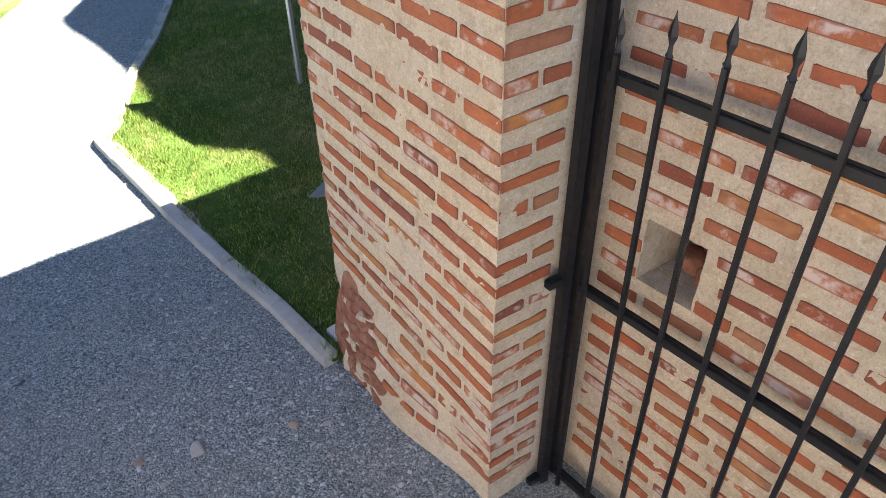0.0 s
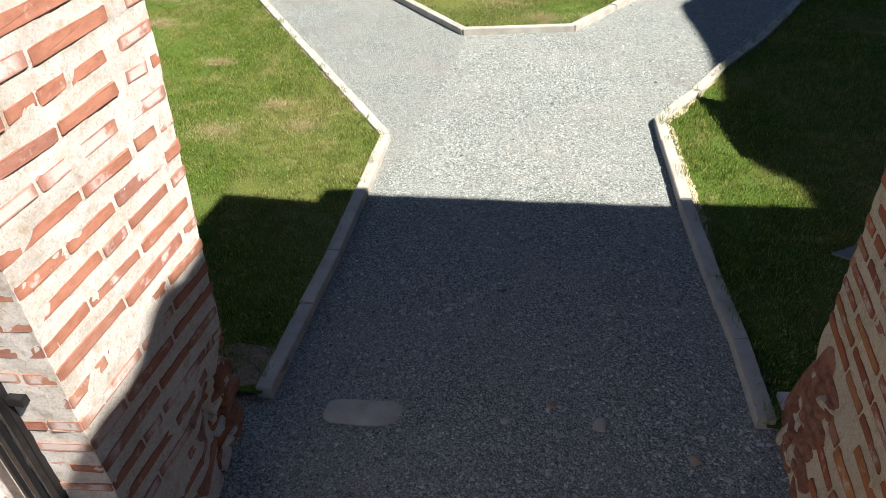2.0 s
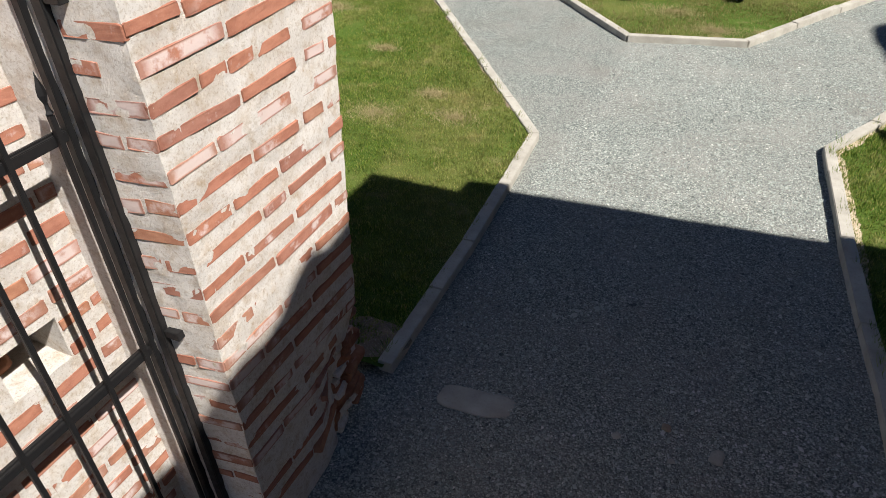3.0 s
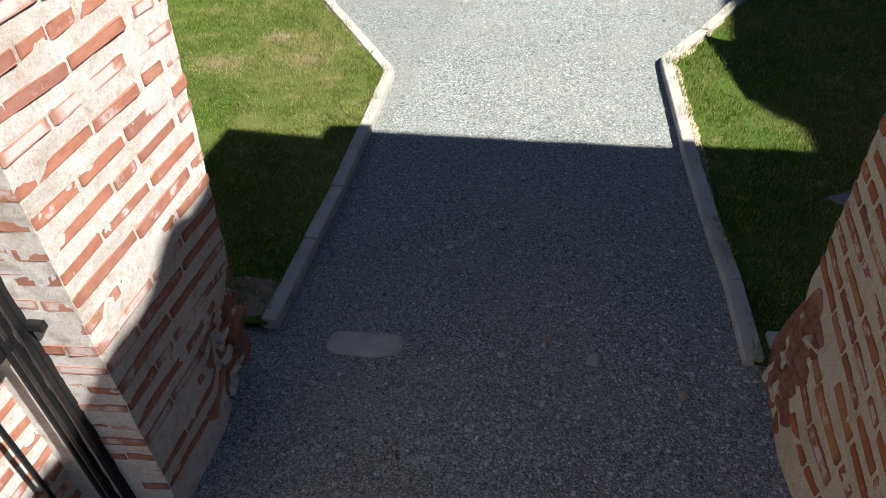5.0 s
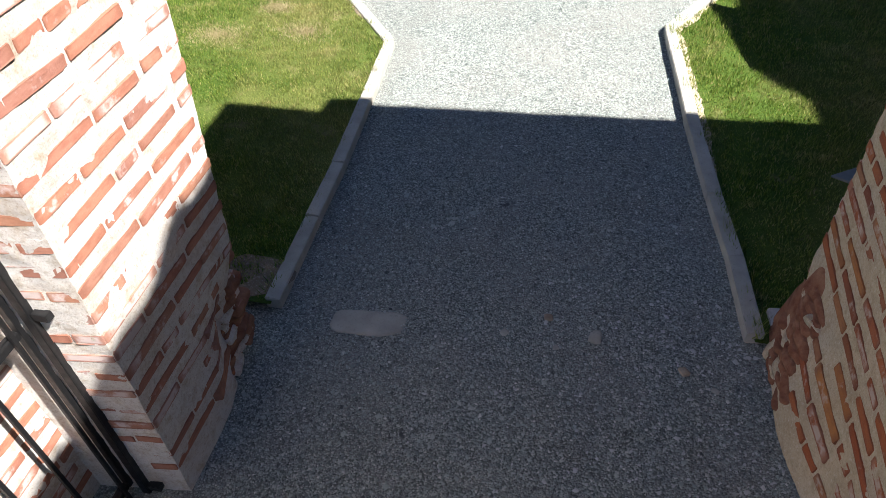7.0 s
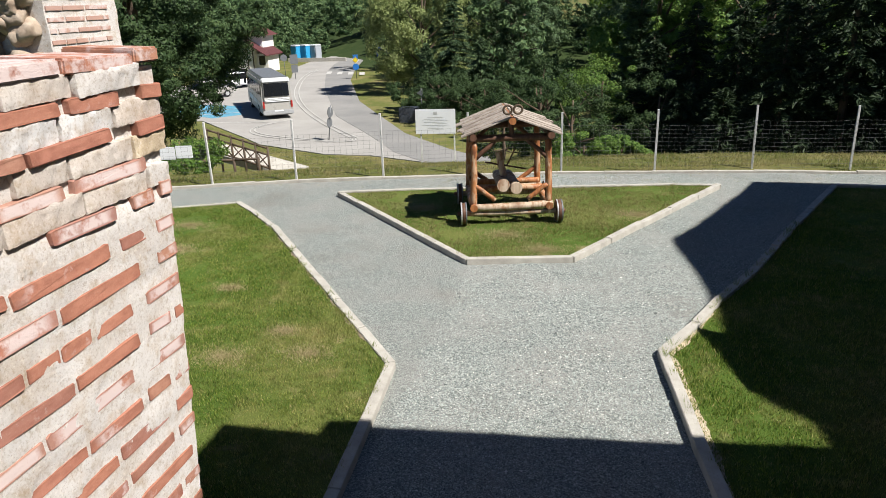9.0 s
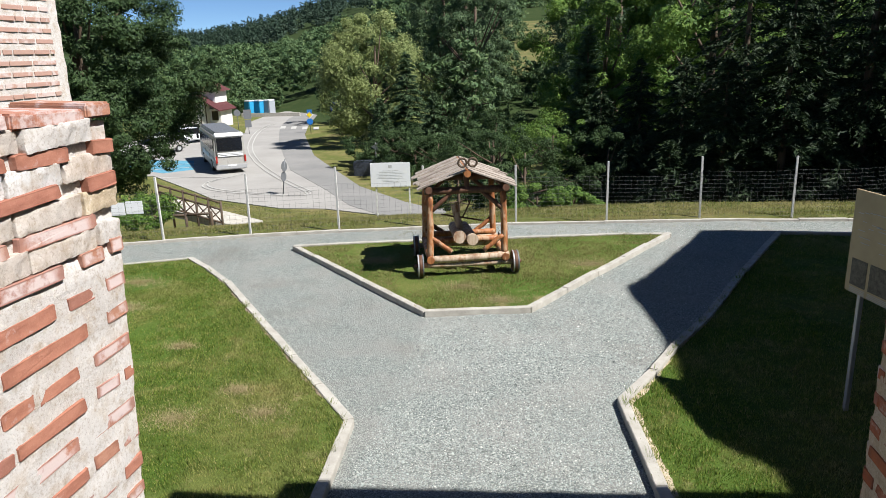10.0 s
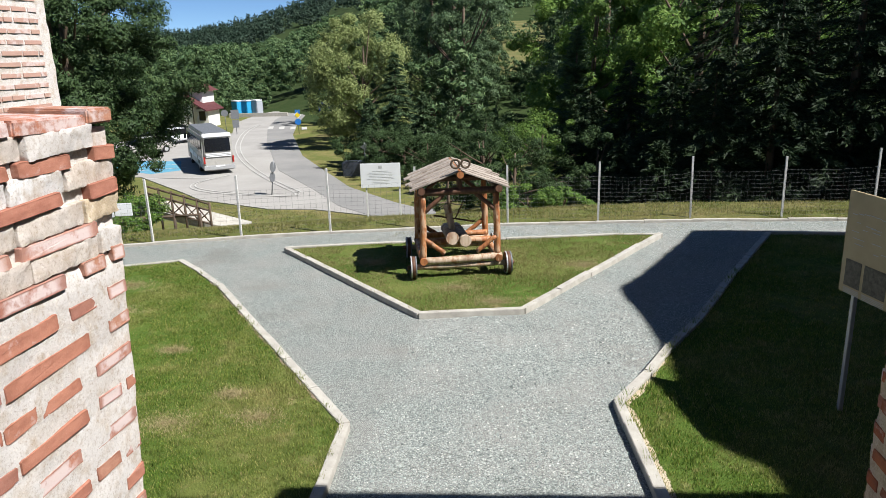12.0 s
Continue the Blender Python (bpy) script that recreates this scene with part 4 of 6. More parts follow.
# ---- gate leaves and posts ----
def spear_mesh():
    """A forged leaf-shaped point with a collar."""
    prof = [(0.0, 0.010), (0.012, 0.016), (0.022, 0.010), (0.045, 0.0075), (0.075, 0.0185), (0.10, 0.0155), (0.135, 0.0045), (0.155, 0.0008)]
    bm = bmesh.new()
    rings = []
    for z, r in prof:
        rings.append([bm.verts.new((r * math.cos(a), (0.55 if 0.04 < z else 1.0) * r * math.sin(a), z)) for a in (0, math.pi / 2, math.pi, 3 * math.pi / 2)])
    for u, v in zip(rings, rings[1:]):
        for s in range(4):
            bm.faces.new((u[s], u[(s + 1) % 4], v[(s + 1) % 4], v[s]))
    bm.faces.new(rings[0][::-1])
    bm.faces.new(rings[-1])
    me = bpy.data.meshes.new("spear_point")
    bm.to_mesh(me)
    bm.free()
    me.materials.append(M_IRON)
    return me


SPEAR = spear_mesh()


def gate_leaf(at, turn, label, bars=7, gap=0.196, mid=1.36, face=1):
    """A leaf of square bars on three rails; local x runs from the hinge side, and the bars stand on the side named by face."""
    g = thing("iron_gate", label, "gate", at, turn, "gate leaves")
    part("stile", boxed(0.005, 0.04, -0.018, 0.018, 0.03, 3.05, 0.003), M_IRON, g)
    width = 0.06 + gap * (bars + 0.5)
    part("stile", boxed(width, width + 0.045, -0.022, 0.022, 0.03, 2.66, 0.003), M_IRON, g)
    for z in (0.06, mid, 2.315):
        bm = boxed(0.045, width, -0.02, 0.02, z - 0.02, z + 0.02, 0.003)
        box(bm, 0.045, width, -0.006, 0.006, z + 0.019, z + 0.026, 0.002)
        part("rail", bm, M_IRON, g)
    for i in range(bars):
        x = 0.06 + gap * (i + 0.14)
        rise = 0.16 * (1 - math.exp(-0.32 * i))
        bar = part("bar", boxed(x - 0.010, x + 0.010, face * 0.031 - 0.010, face * 0.031 + 0.010, 0.0, 2.41 + rise, 0.002), M_IRON, g)
        sub("spear_point", SPEAR, bar, pose(x, face * 0.031, 2.405 + rise))
    for z in (0.35, 2.1):
        part("hinge", rod((-0.012, 0.0, z - 0.06), (-0.012, 0.0, z + 0.06), 0.016), M_IRON, g)
    return g


def gate_post(x, y, turn, tall, label, tab):
    g = thing("gate_post", label, "post", (x, y, 0), turn)
    part("shaft", boxed(-0.024, 0.024, -0.024, 0.024, -0.05, tall, 0.004), M_IRON, g)
    for z in (0.06, 1.44, 2.8):
        part("bracket", boxed(tab * 0.03, tab * 0.10, -0.02, 0.02, z - 0.02, z + 0.02, 0.003) if tab > 0 else boxed(-0.10, -0.03, -0.02, 0.02, z - 0.02, z + 0.02, 0.003), M_IRON, g, "anchor tab set in the brickwork")
    return g


gate_post(1.745, 1.565, 0, 3.1, "black iron gate post bolted to the brick jamb", -1)
gate_leaf((1.806, 1.575, 0.02), -84.2, "black wrought iron gate leaf standing open against the wall", gap=0.191, face=-1)
gate_post(-1.960, 1.352, 0, 3.1, "black iron gate post on the sunlit jamb", 1)
left_leaf = gate_leaf((-2.045, 1.36, 0.02), -90.0, "black wrought iron gate leaf open along the sunlit wall", mid=1.31)


# ---- info panels ----
def info_panel():
    p = thing("info_panel", "beige printed information panel on grey metal legs", "sign", (2.695, 6.867, 0.0), -75)
    part("board", boxed(-0.02, 1.33, -0.012, 0.012, 1.275, 2.228, 0.004), M_BOARD, p)
    part("crossbar", boxed(0.03, 0.072, 0.013, 0.092, 1.90, 1.94, 0.003), M_PALE_METAL, p, "grey metal bracket")
    part("leg", boxed(0.03, 0.072, 0.09, 0.132, 0.0, 2.0, 0.003), M_PALE_METAL, p, "grey metal leg")
    part("crossbar", boxed(1.19, 1.232, 0.013, 0.092, 1.90, 1.94, 0.003), M_PALE_METAL, p, "grey metal bracket")
    part("leg", boxed(1.19, 1.232, 0.09, 0.132, 0.0, 2.0, 0.003), M_PALE_METAL, p, "grey metal leg")
    for x0, x1 in ((0.045, 0.25), (0.29, 0.57), (0.62, 0.92)):
        part("picture", boxed(x0, x1, -0.0165, -0.0125, 1.35, 1.60), M_PRINT_DARK, p, "dark printed photograph")
    bm = bmesh.new()
    for i in range(4):
        box(bm, 0.29, 0.57, -0.0155, -0.0125, 1.278 + 0.015 * i, 1.283 + 0.015 * i)
        box(bm, 0.045, 0.25, -0.0155, -0.0125, 1.278 + 0.015 * i, 1.283 + 0.015 * i)
    part("caption", bm, M_PRINT, p, "lines of small print")
    r = random.Random(5)
    for i in range(20):
        x, z = 0.07 + r.random() * 0.83, 1.67 + r.random() * 0.29
        part("drawn_line", boxed(x, x + r.uniform(0.05, 0.15), -0.0155, -0.0125, z, z + 0.005), M_PRINT, p, "thin grey drawn line")
    for i in range(14):
        z = 2.02 + 0.028 * math.sin(i * 0.5)
        part("drawn_line", boxed(0.055 + i * 0.073, 0.12 + i * 0.073, -0.0155, -0.0125, z, z + 0.006), M_PRINT, p, "thin grey drawn line")


info_panel()


def reading_desk():
    """A slanted plate on a stem beside the pier."""
    p = thing("reading_desk", "slanted grey information plate on a short stem", "sign", (1.52, 3.60, 0.062), 0)
    part("plate", boxed(0.0, 0.62, -0.62, 0.0, -0.006, 0.006, 0.003), M_SIGN_BACK, p).matrix_basis = pose(-0.09, -0.09, 0.84, 0, 0, 0) @ pose(0, 0, 0, -16, 0, 0) @ pose(0, 0, 0, 0, 0, 45)
    part("stem", boxed(0.30, 0.36, -0.12, -0.06, 0.0, 0.83, 0.004), M_PALE_METAL, p)


reading_desk()


# ---- stones on the ground ----
def lump(name, size, seed, material, parent=None, detail=2, rough=0.18, boxy=0.7):
    bm = bmesh.new()
    bmesh.ops.create_icosphere(bm, subdivisions=detail, radius=0.5)
    for v in bm.verts:
        n = noise.noise(v.co * 2.1 + Vector((seed * 3.7, seed, 0))) + 0.5 * noise.noise(v.co * 5 + Vector((seed, 0, seed * 2.3)))
        q = v.co * (1 + rough * n)
        q = Vector(math.copysign(abs(c * 2) ** boxy / 2, c) for c in q)
        v.co = Vector((q.x * size[0], q.y * size[1], q.z * size[2]))
    for f in bm.faces:
        f.smooth = True
    return part(name, bm, material, parent)


flat_stone = lump("flat_stone", (0.50, 0.21, 0.05), 3, M_KERB, None, 3, 0.35, 0.6)
flat_stone.matrix_basis = pose(-1.15, 2.67, 0.0, 0, 0, 4)
tagged(flat_stone, "flat grey stone bedded in the gravel", "stone")
for i, (x, y, s) in enumerate(((-0.03, 2.935, 0.06), (-0.283, 2.766, 0.055), (0.272, 2.831, 0.10), (0.797, 2.675, 0.07), (0.971, 2.572, 0.045), (0.043, 2.708, 0.04))):
    st = lump("pebble", (s, s * 0.8, s * 0.5), 11 + i, M_KERB if i % 3 else M_ROCK, None, 3, 0.3)
    st.matrix_basis = pose(x, y, 0.0, 0, 0, 40 * i)
    tagged(st, "pale rounded stone lying in the gravel", "stone", "pebbles on the path")
slab = part("stone_slab", boxed(0.0, 0.34, -0.30, 0.0, -0.02, 0.075, 0.008), M_SLAB, None)
slab.matrix_basis = pose(1.29, 3.22, 0.0, 0, 0, 7)
tagged(slab, "pale stone slab at the foot of the pier", "slab")

# crumbled bricks at the feet of the piers
foot_core = lump("rubble_core", (0.30, 0.50, 0.90), 33, M_RUBBLE, pier_r, 5, 0.35, 0.75)
foot_core.matrix_basis = pose(1.462, 2.92, 0.24, 0, 9, 0)
r = random.Random(21)
for i in range(44):
    z = 0.06 + 0.062 * (i % 9) + r.uniform(-0.01, 0.01)
    y = 2.62 + 0.34 * r.random() - 0.1 * (z < 0.2)
    chunk = lump("rubble_brick", (r.uniform(0.10, 0.17), r.uniform(0.12, 0.24), r.uniform(0.042, 0.062)), 40 + i, M_RUBBLE if i % 7 else M_MORTAR, pier_r, 3, 0.3, 0.4)
    chunk.matrix_basis = pose(1.462 - 0.13 * smooth_step((0.75 - z) / 0.75), y, z, r.uniform(-8, 8), r.uniform(-8, 8), r.uniform(-22, 22))
for i in range(40):
    z = 0.04 + 0.062 * (i % 13) + r.uniform(-0.01, 0.01)
    y = 2.06 + 0.38 * r.random()
    chunk = lump("rubble_brick", (r.uniform(0.07, 0.11), r.uniform(0.10, 0.22), r.uniform(0.04, 0.058)), 80 + i, M_RUBBLE if i % 3 else M_MORTAR_PALE, pier_l, 3, 0.3, 0.4)
    chunk.matrix_basis = pose(-1.855 + 0.03 * r.random(), y, z, r.uniform(-8, 8), r.uniform(-8, 8), r.uniform(-18, 18))
# rubble core on the broken crown of the left wall
for i in range(9):
    rock = lump("core_stone", (r.uniform(0.3, 0.6), r.uniform(0.3, 0.55), r.uniform(0.25, 0.5)), 130 + i, M_ROCK, pier_l, 3, 0.3)
    rock.matrix_basis = pose(-3.0 - 0.28 * i + r.uniform(-0.1, 0.1), 1.7 + r.uniform(0, 0.5), 3.25 + r.uniform(0, 0.22), r.uniform(0, 40), r.uniform(0, 40), r.uniform(0, 180))


# bare earth between the left pier and the end of the kerb
bm = bmesh.new()
bm.faces.new([bm.verts.new((-2.0 + (0.28 + 0.06 * noise.noise(Vector((a * 0.9, 1, 0)))) * math.cos(a * math.pi / 9), 2.88 + (0.18 + 0.05 * noise.noise(Vector((a * 0.7, 5, 0)))) * math.sin(a * math.pi / 9), 0.067)) for a in range(18)])
tagged(part("bare_earth", bm, M_EARTH, None), "bare brown earth beside the pier", "soil", kind="structure")


# ---- the roofed wooden cart ----
def disc_wheel(parent, x, y, side):
    bm = rod((x - 0.045, y, 0.175), (x + 0.045, y, 0.175), 0.175, None, 26)
    wheel = part("wheel", bm, M_LOG_DARK, parent, "solid plank wheel")
    for s in (-0.047, 0.027):
        bm = bmesh.new()
        for a in range(28):
            b0, b1 = 2 * math.pi * a / 28, 2 * math.pi * (a + 1) / 28
            ring = []
            for an, rr, xx in ((b0, 0.172, s), (b1, 0.172, s), (b1, 0.182, s), (b0, 0.182, s), (b0, 0.172, s + 0.02), (b1, 0.172, s + 0.02), (b1, 0.182, s + 0.02), (b0, 0.182, s + 0.02)):
                ring.append(bm.verts.new((x + xx, y + rr * math.cos(an), 0.175 + rr * math.sin(an))))
            for q in ((0, 1, 2, 3), (4, 7, 6, 5), (2, 6, 7, 3), (0, 4, 5, 1)):
                bm.faces.new([ring[j] for j in q])
        part("tyre", bm, M_SIGN_BACK if s > 0 else M_PALE_METAL, wheel, "worn iron tyre")
    part("hub", rod((x + side * 0.04, y, 0.175), (x + side * 0.10, y, 0.175), 0.035, 0.03, 10), M_LOG_DARK, wheel)


def log(name, a, b, ra, mat, parent, seed, rb=None, label=""):
    return part(name, rod(a, b, ra, rb, 12, 0.007, 6, seed), mat, parent, label)


def cart():
    c = thing("wooden_cart", "roofed log cart carrying a wooden siege engine", "cart", (-1.53, 11.50, 0.075), 14.0)
    w, d = 0.60, 0.62
    for n, (x, y) in enumerate(((-w, -d), (w, -d), (-w, d), (w, d))):
        log("post", (x, y, 0.22), (x * 0.96, y * 0.96, 1.37), 0.056, M_LOG, c, n, 0.050)
    for n, y in enumerate((-d, d)):
        log("cross_beam", (-0.62, y - 0.02, 0.27), (0.66, y - 0.02, 0.29), 0.062, M_LOG_PALE, c, 10 + n)
        log("axle", (-0.80, y, 0.175), (0.80, y, 0.175), 0.045, M_LOG_PALE, c, 12 + n)
        log("tie_beam", (-0.66, y * 0.96, 1.37), (0.66, y * 0.96, 1.37), 0.058, M_LOG_DARK, c, 14 + n)
        for s in (-1, 1):
            log("brace", (s * 0.56, y * 0.97, 1.05), (s * 0.24, y * 0.97, 1.34), 0.035, M_LOG_DARK, c, 16 + n)
            log("brace", (s * 0.57, y, 0.62), (s * 0.26, y, 0.38), 0.038, M_LOG, c, 18 + n)
        log("king_post", (0, y * 0.96, 1.37), (0, y * 0.96, 1.66), 0.042, M_LOG_DARK, c, 20 + n)
    for s in (-1, 1):
        log("side_beam", (s * w, -d - 0.1, 0.28), (s * w, d + 0.1, 0.28), 0.06, M_LOG, c, 24 + s)
        log("wall_plate", (s * 0.6, -d - 0.14, 1.41), (s * 0.6, d + 0.14, 1.41), 0.055, M_LOG_DARK, c, 27 + s)
    log("ridge_beam", (0, -d - 0.18, 1.65), (0, d + 0.18, 1.65), 0.055, M_LOG, c, 30)
    rr = random.Random(3)
    for s in (-1, 1):
        y = -0.76
        i = 0
        while y < 0.56:
            wide = rr.uniform(0.11, 0.17)
            length = 0.80 + rr.uniform(-0.05, 0.06)
            bm = boxed(0.0, length, 0.0, wide + 0.012, -0.011, 0.011, 0.003)
            for v in bm.verts:
                v.co.z += 0.010 * noise.noise(Vector((v.co.x * 3 + i * 5, v.co.y * 2, s)))
            board = part("roof_board", bm, M_PLANK, c, "weathered grey roof board")
            board.matrix_basis = pose(0.0, y, 1.70 + 0.014 * (i % 2), 0, 0, 0) @ Matrix.Diagonal((s, 1, 1, 1)) @ pose(0.02, 0, 0, rr.uniform(-1.5, 1.5), 20.5, rr.uniform(-1.2, 1.2))
            y += wide
            i += 1
    for n, (x, y, s) in enumerate(((-w - 0.16, -d, -1), (w + 0.16, -d, 1), (-w - 0.16, d, -1), (w + 0.16, d, 1))):
        disc_wheel(c, x, y, s)
    for s in (-1, 1):
        bm = bmesh.new()
        ring = [[bm.verts.new((s * 0.078 + (0.064 + 0.017 * math.cos(q)) * math.cos(a), -0.80 + 0.022 * math.sin(q), 1.825 + (0.064 + 0.017 * math.cos(q)) * math.sin(a))) for q in [k * math.tau / 8 for k in range(8)]] for a in [k * math.tau / 24 for k in range(24)]]
        for a in range(24):
            for q in range(8):
                bm.faces.new((ring[a][q], ring[a][(q + 1) % 8], ring[(a + 1) % 24][(q + 1) % 8], ring[(a + 1) % 24][q]))
        bmesh.ops.recalc_face_normals(bm, faces=bm.faces[:])
        part("pulley_ring", bm, M_RAIL_WOOD, c, "dark ring hung at the gable")
    log("engine_bed", (-0.10, -0.42, 0.56), (-0.10, 0.60, 0.50), 0.105, M_LOG_PALE, c, 40, 0.09)
    log("engine_bed", (0.10, -0.50, 0.53), (0.08, 0.60, 0.50), 0.095, M_LOG_PALE, c, 41, 0.085)
    log("engine_arm", (-0.06, -0.05, 0.62), (-0.13, 0.05, 1.02), 0.055, M_LOG_PALE, c, 42, 0.065)
    log("lever", (-0.36, 0.0, 0.86), (0.30, -0.06, 0.74), 0.014, M_LOG_DARK, c, 43)
    log("lever", (0.0, 0.0, 0.80), (0.14, 0.1, 1.05), 0.012, M_LOG_DARK, c, 44)
    log("sill_beam", (-0.6, 0.05, 0.40), (0.6, 0.05, 0.40), 0.055, M_LOG, c, 45)
    log("sill_beam", (-0.6, 0.45, 0.42), (0.6, 0.45, 0.42), 0.05, M_LOG, c, 46)
    return c


cart()


# ---- wire fence ----
POST_SPOTS = ((-13.0, 11.6), (-11.2, 12.1), (-9.5, 12.6), (-7.87, 13.0), (-6.21, 13.49), (-4.47, 13.99), (-2.72, 14.45), (-0.83, 14.78), (1.06, 15.01), (3.03, 15.50), (4.915, 15.62), (6.85, 15.93), (8.8, 16.1), (10.8, 16.3))
POSTS = [(x, y, 1.33) for x, y in POST_SPOTS]


def fence_post(x, y, tall, lean):
    z = float(land(np.array([x]), np.array([y]))[0])
    f = thing("fence_post", "thin white metal fence post", "post", (x, y, z - 0.02), 0, "wire fence posts")
    bm = boxed(-0.02, 0.02, -0.02, 0.02, -0.1, tall, 0.003)
    part("shaft", bm, M_POST, f).matrix_basis = pose(0, 0, 0, lean[0], lean[1], 0)
    part("cap", boxed(-0.022, 0.022, -0.022, 0.022, tall, tall + 0.012, 0.004), M_POST, f).matrix_basis = pose(0, 0, 0, lean[0], lean[1], 0)


rl = random.Random(2)
for x, y, tall in POSTS:
    fence_post(x, y, tall + rl.uniform(-0.05, 0.05), (rl.uniform(-0.8, 0.8), rl.uniform(-0.8, 0.8)))


def wire_panel(a, b, seed):
    """A sagging sheet of knotted wire between two posts."""
    r = random.Random(seed)
    ax, ay, _ = a
    bx, by, _ = b
    length = math.hypot(bx - ax, by - ay)
    dx, dy = (bx - ax) / length, (by - ay) / length
    lows = float(land(np.array([ax]), np.array([ay]))[0])
    top, sag = 1.03 + r.uniform(-0.04, 0.04), r.uniform(0.01, 0.06)
    vs, fs = [], []
    w = 0.0013

    def strand(p, q):
        n = len(vs)
        d = Vector(q) - Vector(p)
        s = Vector((-dy, dx, 0)) * w
        t = d.cross(s).normalized() * w
        for e in (p, q):
            for k in (s, t, -s, -t):
                vs.append(tuple(Vector(e) + k))
        fs.extend([(n + i, n + (i + 1) % 4, n + 4 + (i + 1) % 4, n + 4 + i) for i in range(4)])

    def at(u, h):
        z = lows + 0.06 + (top - 0.06) * h - sag * 4 * u * (1 - u) * h
        bow = 0.02 * math.sin(u * 3.1 + seed)
        return (ax + (bx - ax) * u - dy * bow, ay + (by - ay) * u + dx * bow - 0.03, z)

    rows = 11
    for i in range(rows + 1):
        h = i / rows
        for j in range(6):
            strand(at(j / 6, h), at((j + 1) / 6, h))
    cols = int(length / 0.12)
    for j in range(cols + 1):
        strand(at(j / cols, 0), at(j / cols, 1))
    ob = new("wire_mesh", mesh_of("wire_mesh", vs, fs, M_WIRE))
    tagged(ob, "sagging grey wire netting between fence posts", "fence", "wire fence panels")


for i, (a, b) in enumerate(zip(POSTS, POSTS[1:])):
    wire_panel(a, b, i)

# small banner tied to the fence
banner = thing("fence_banner", "small white printed banner tied to the fence", "banner", (-8.45, 13.0, 0.0), 12)
part("sheet", boxed(-0.52, -0.16, -0.008, 0.008, 0.52, 0.78, 0.004), M_WHITE, banner)
part("sheet", boxed(-0.14, 0.20, -0.008, 0.008, 0.54, 0.80, 0.004), M_WHITE, banner)


# ---- notice board beyond the fence ----
def height(x, y):
    return float(land(np.array([float(x)]), np.array([float(y)]))[0])


def notice_board():
    x, y = -5.50, 23.2
    z = height(x, y)
    b = thing("notice_board", "large white notice board with small print on two posts", "sign", (x, y, z), 8)
    hi = -z
    part("panel", boxed(-0.67, 0.67, -0.015, 0.015, hi - 0.80, hi + 0.02, 0.004), M_WHITE, b)
    for s in (-0.5, 0.62):
        part("post", boxed(s - 0.025, s + 0.025, 0.017, 0.067, -0.2, hi - 0.02, 0.003), M_POST, b)
    bm = bmesh.new()
    r = random.Random(8)
    for i in range(9):
        wd = r.uniform(0.22, 0.46)
        zz = hi - 0.25 - 0.052 * i
        at = -wd
        while at < wd:
            step = r.uniform(0.04, 0.11)
            box(bm, at, min(at + step, wd), -0.0195, -0.0155, zz, zz + 0.009)
            at += step + 0.014
    part("emblem", boxed(-0.06, 0.06, -0.0195, -0.0155, hi - 0.15, hi - 0.06), M_PRINT, b, "small grey printed emblem")
    part("text_lines", bm, M_PRINT, b, "rows of grey print")["kind"] = "stuff"


notice_board()


# ---- wooden stair with railing on the slope ----
def stair_rail():
    s = thing("wooden_stair", "dark brown wooden stair with cross-braced railings", "stairs", (0, 0, 0), 0)
    foot, head = Vector((-12.55, 24.9, -2.62)), Vector((-14.95, 24.75, -1.9))
    pts = [head.lerp(foot, i / 5) for i in range(6)]
    for a, b in zip(pts, pts[1:]):
        for h in (0.88, 0.62, 0.1):
            part("handrail" if h > 0.8 else "rail", rod(a + Vector((0, 0, h)), b + Vector((0, 0, h)), 0.04, None, 6), M_RAIL_WOOD, s)
        part("brace", rod(a + Vector((0, 0, 0.1)), b + Vector((0, 0, 0.62)), 0.025, None, 6), M_RAIL_WOOD, s)
        part("brace", rod(a + Vector((0, 0, 0.62)), b + Vector((0, 0, 0.1)), 0.025, None, 6), M_RAIL_WOOD, s)
    for p in pts:
        part("post", rod(p - Vector((0, 0, 0.7)), p + Vector((0, 0, 0.95)), 0.045, None, 8), M_RAIL_WOOD, s)
    walkway = bmesh.new()
    top = [(-15.2, 25.0, -1.95), (-12.4, 25.1, -2.62), (-11.3, 24.6, -2.66), (-11.5, 26.2, -2.72), (-12.9, 26.6, -2.62), (-15.2, 26.4, -1.9)]
    up = [walkway.verts.new(p) for p in top]
    dn = [walkway.verts.new((x, y, z - 0.25)) for x, y, z in top]
    walkway.faces.new(up)
    for i in range(6):
        walkway.faces.new((up[i], dn[i], dn[(i + 1) % 6], up[(i + 1) % 6]))
    part("walkway", walkway, M_KERB, s, "pale concrete walkway")
    n = [Vector((-14.9 + 0.85 * i, 21.5 + 0.14 * i, -1.62 + 0.03 * i)) for i in range(5)]
    for a, b in zip(n, n[1:]):
        part("rail", rod(a, b, 0.045, None, 6), M_RAIL_WOOD, s)
    for p in n:
        part("post", rod(p - Vector((0, 0, 0.9)), p + Vector((0, 0, 0.06)), 0.05, None, 8), M_RAIL_WOOD, s)


stair_rail()


# ---- road and car park ----
ROAD_Z = -4.6


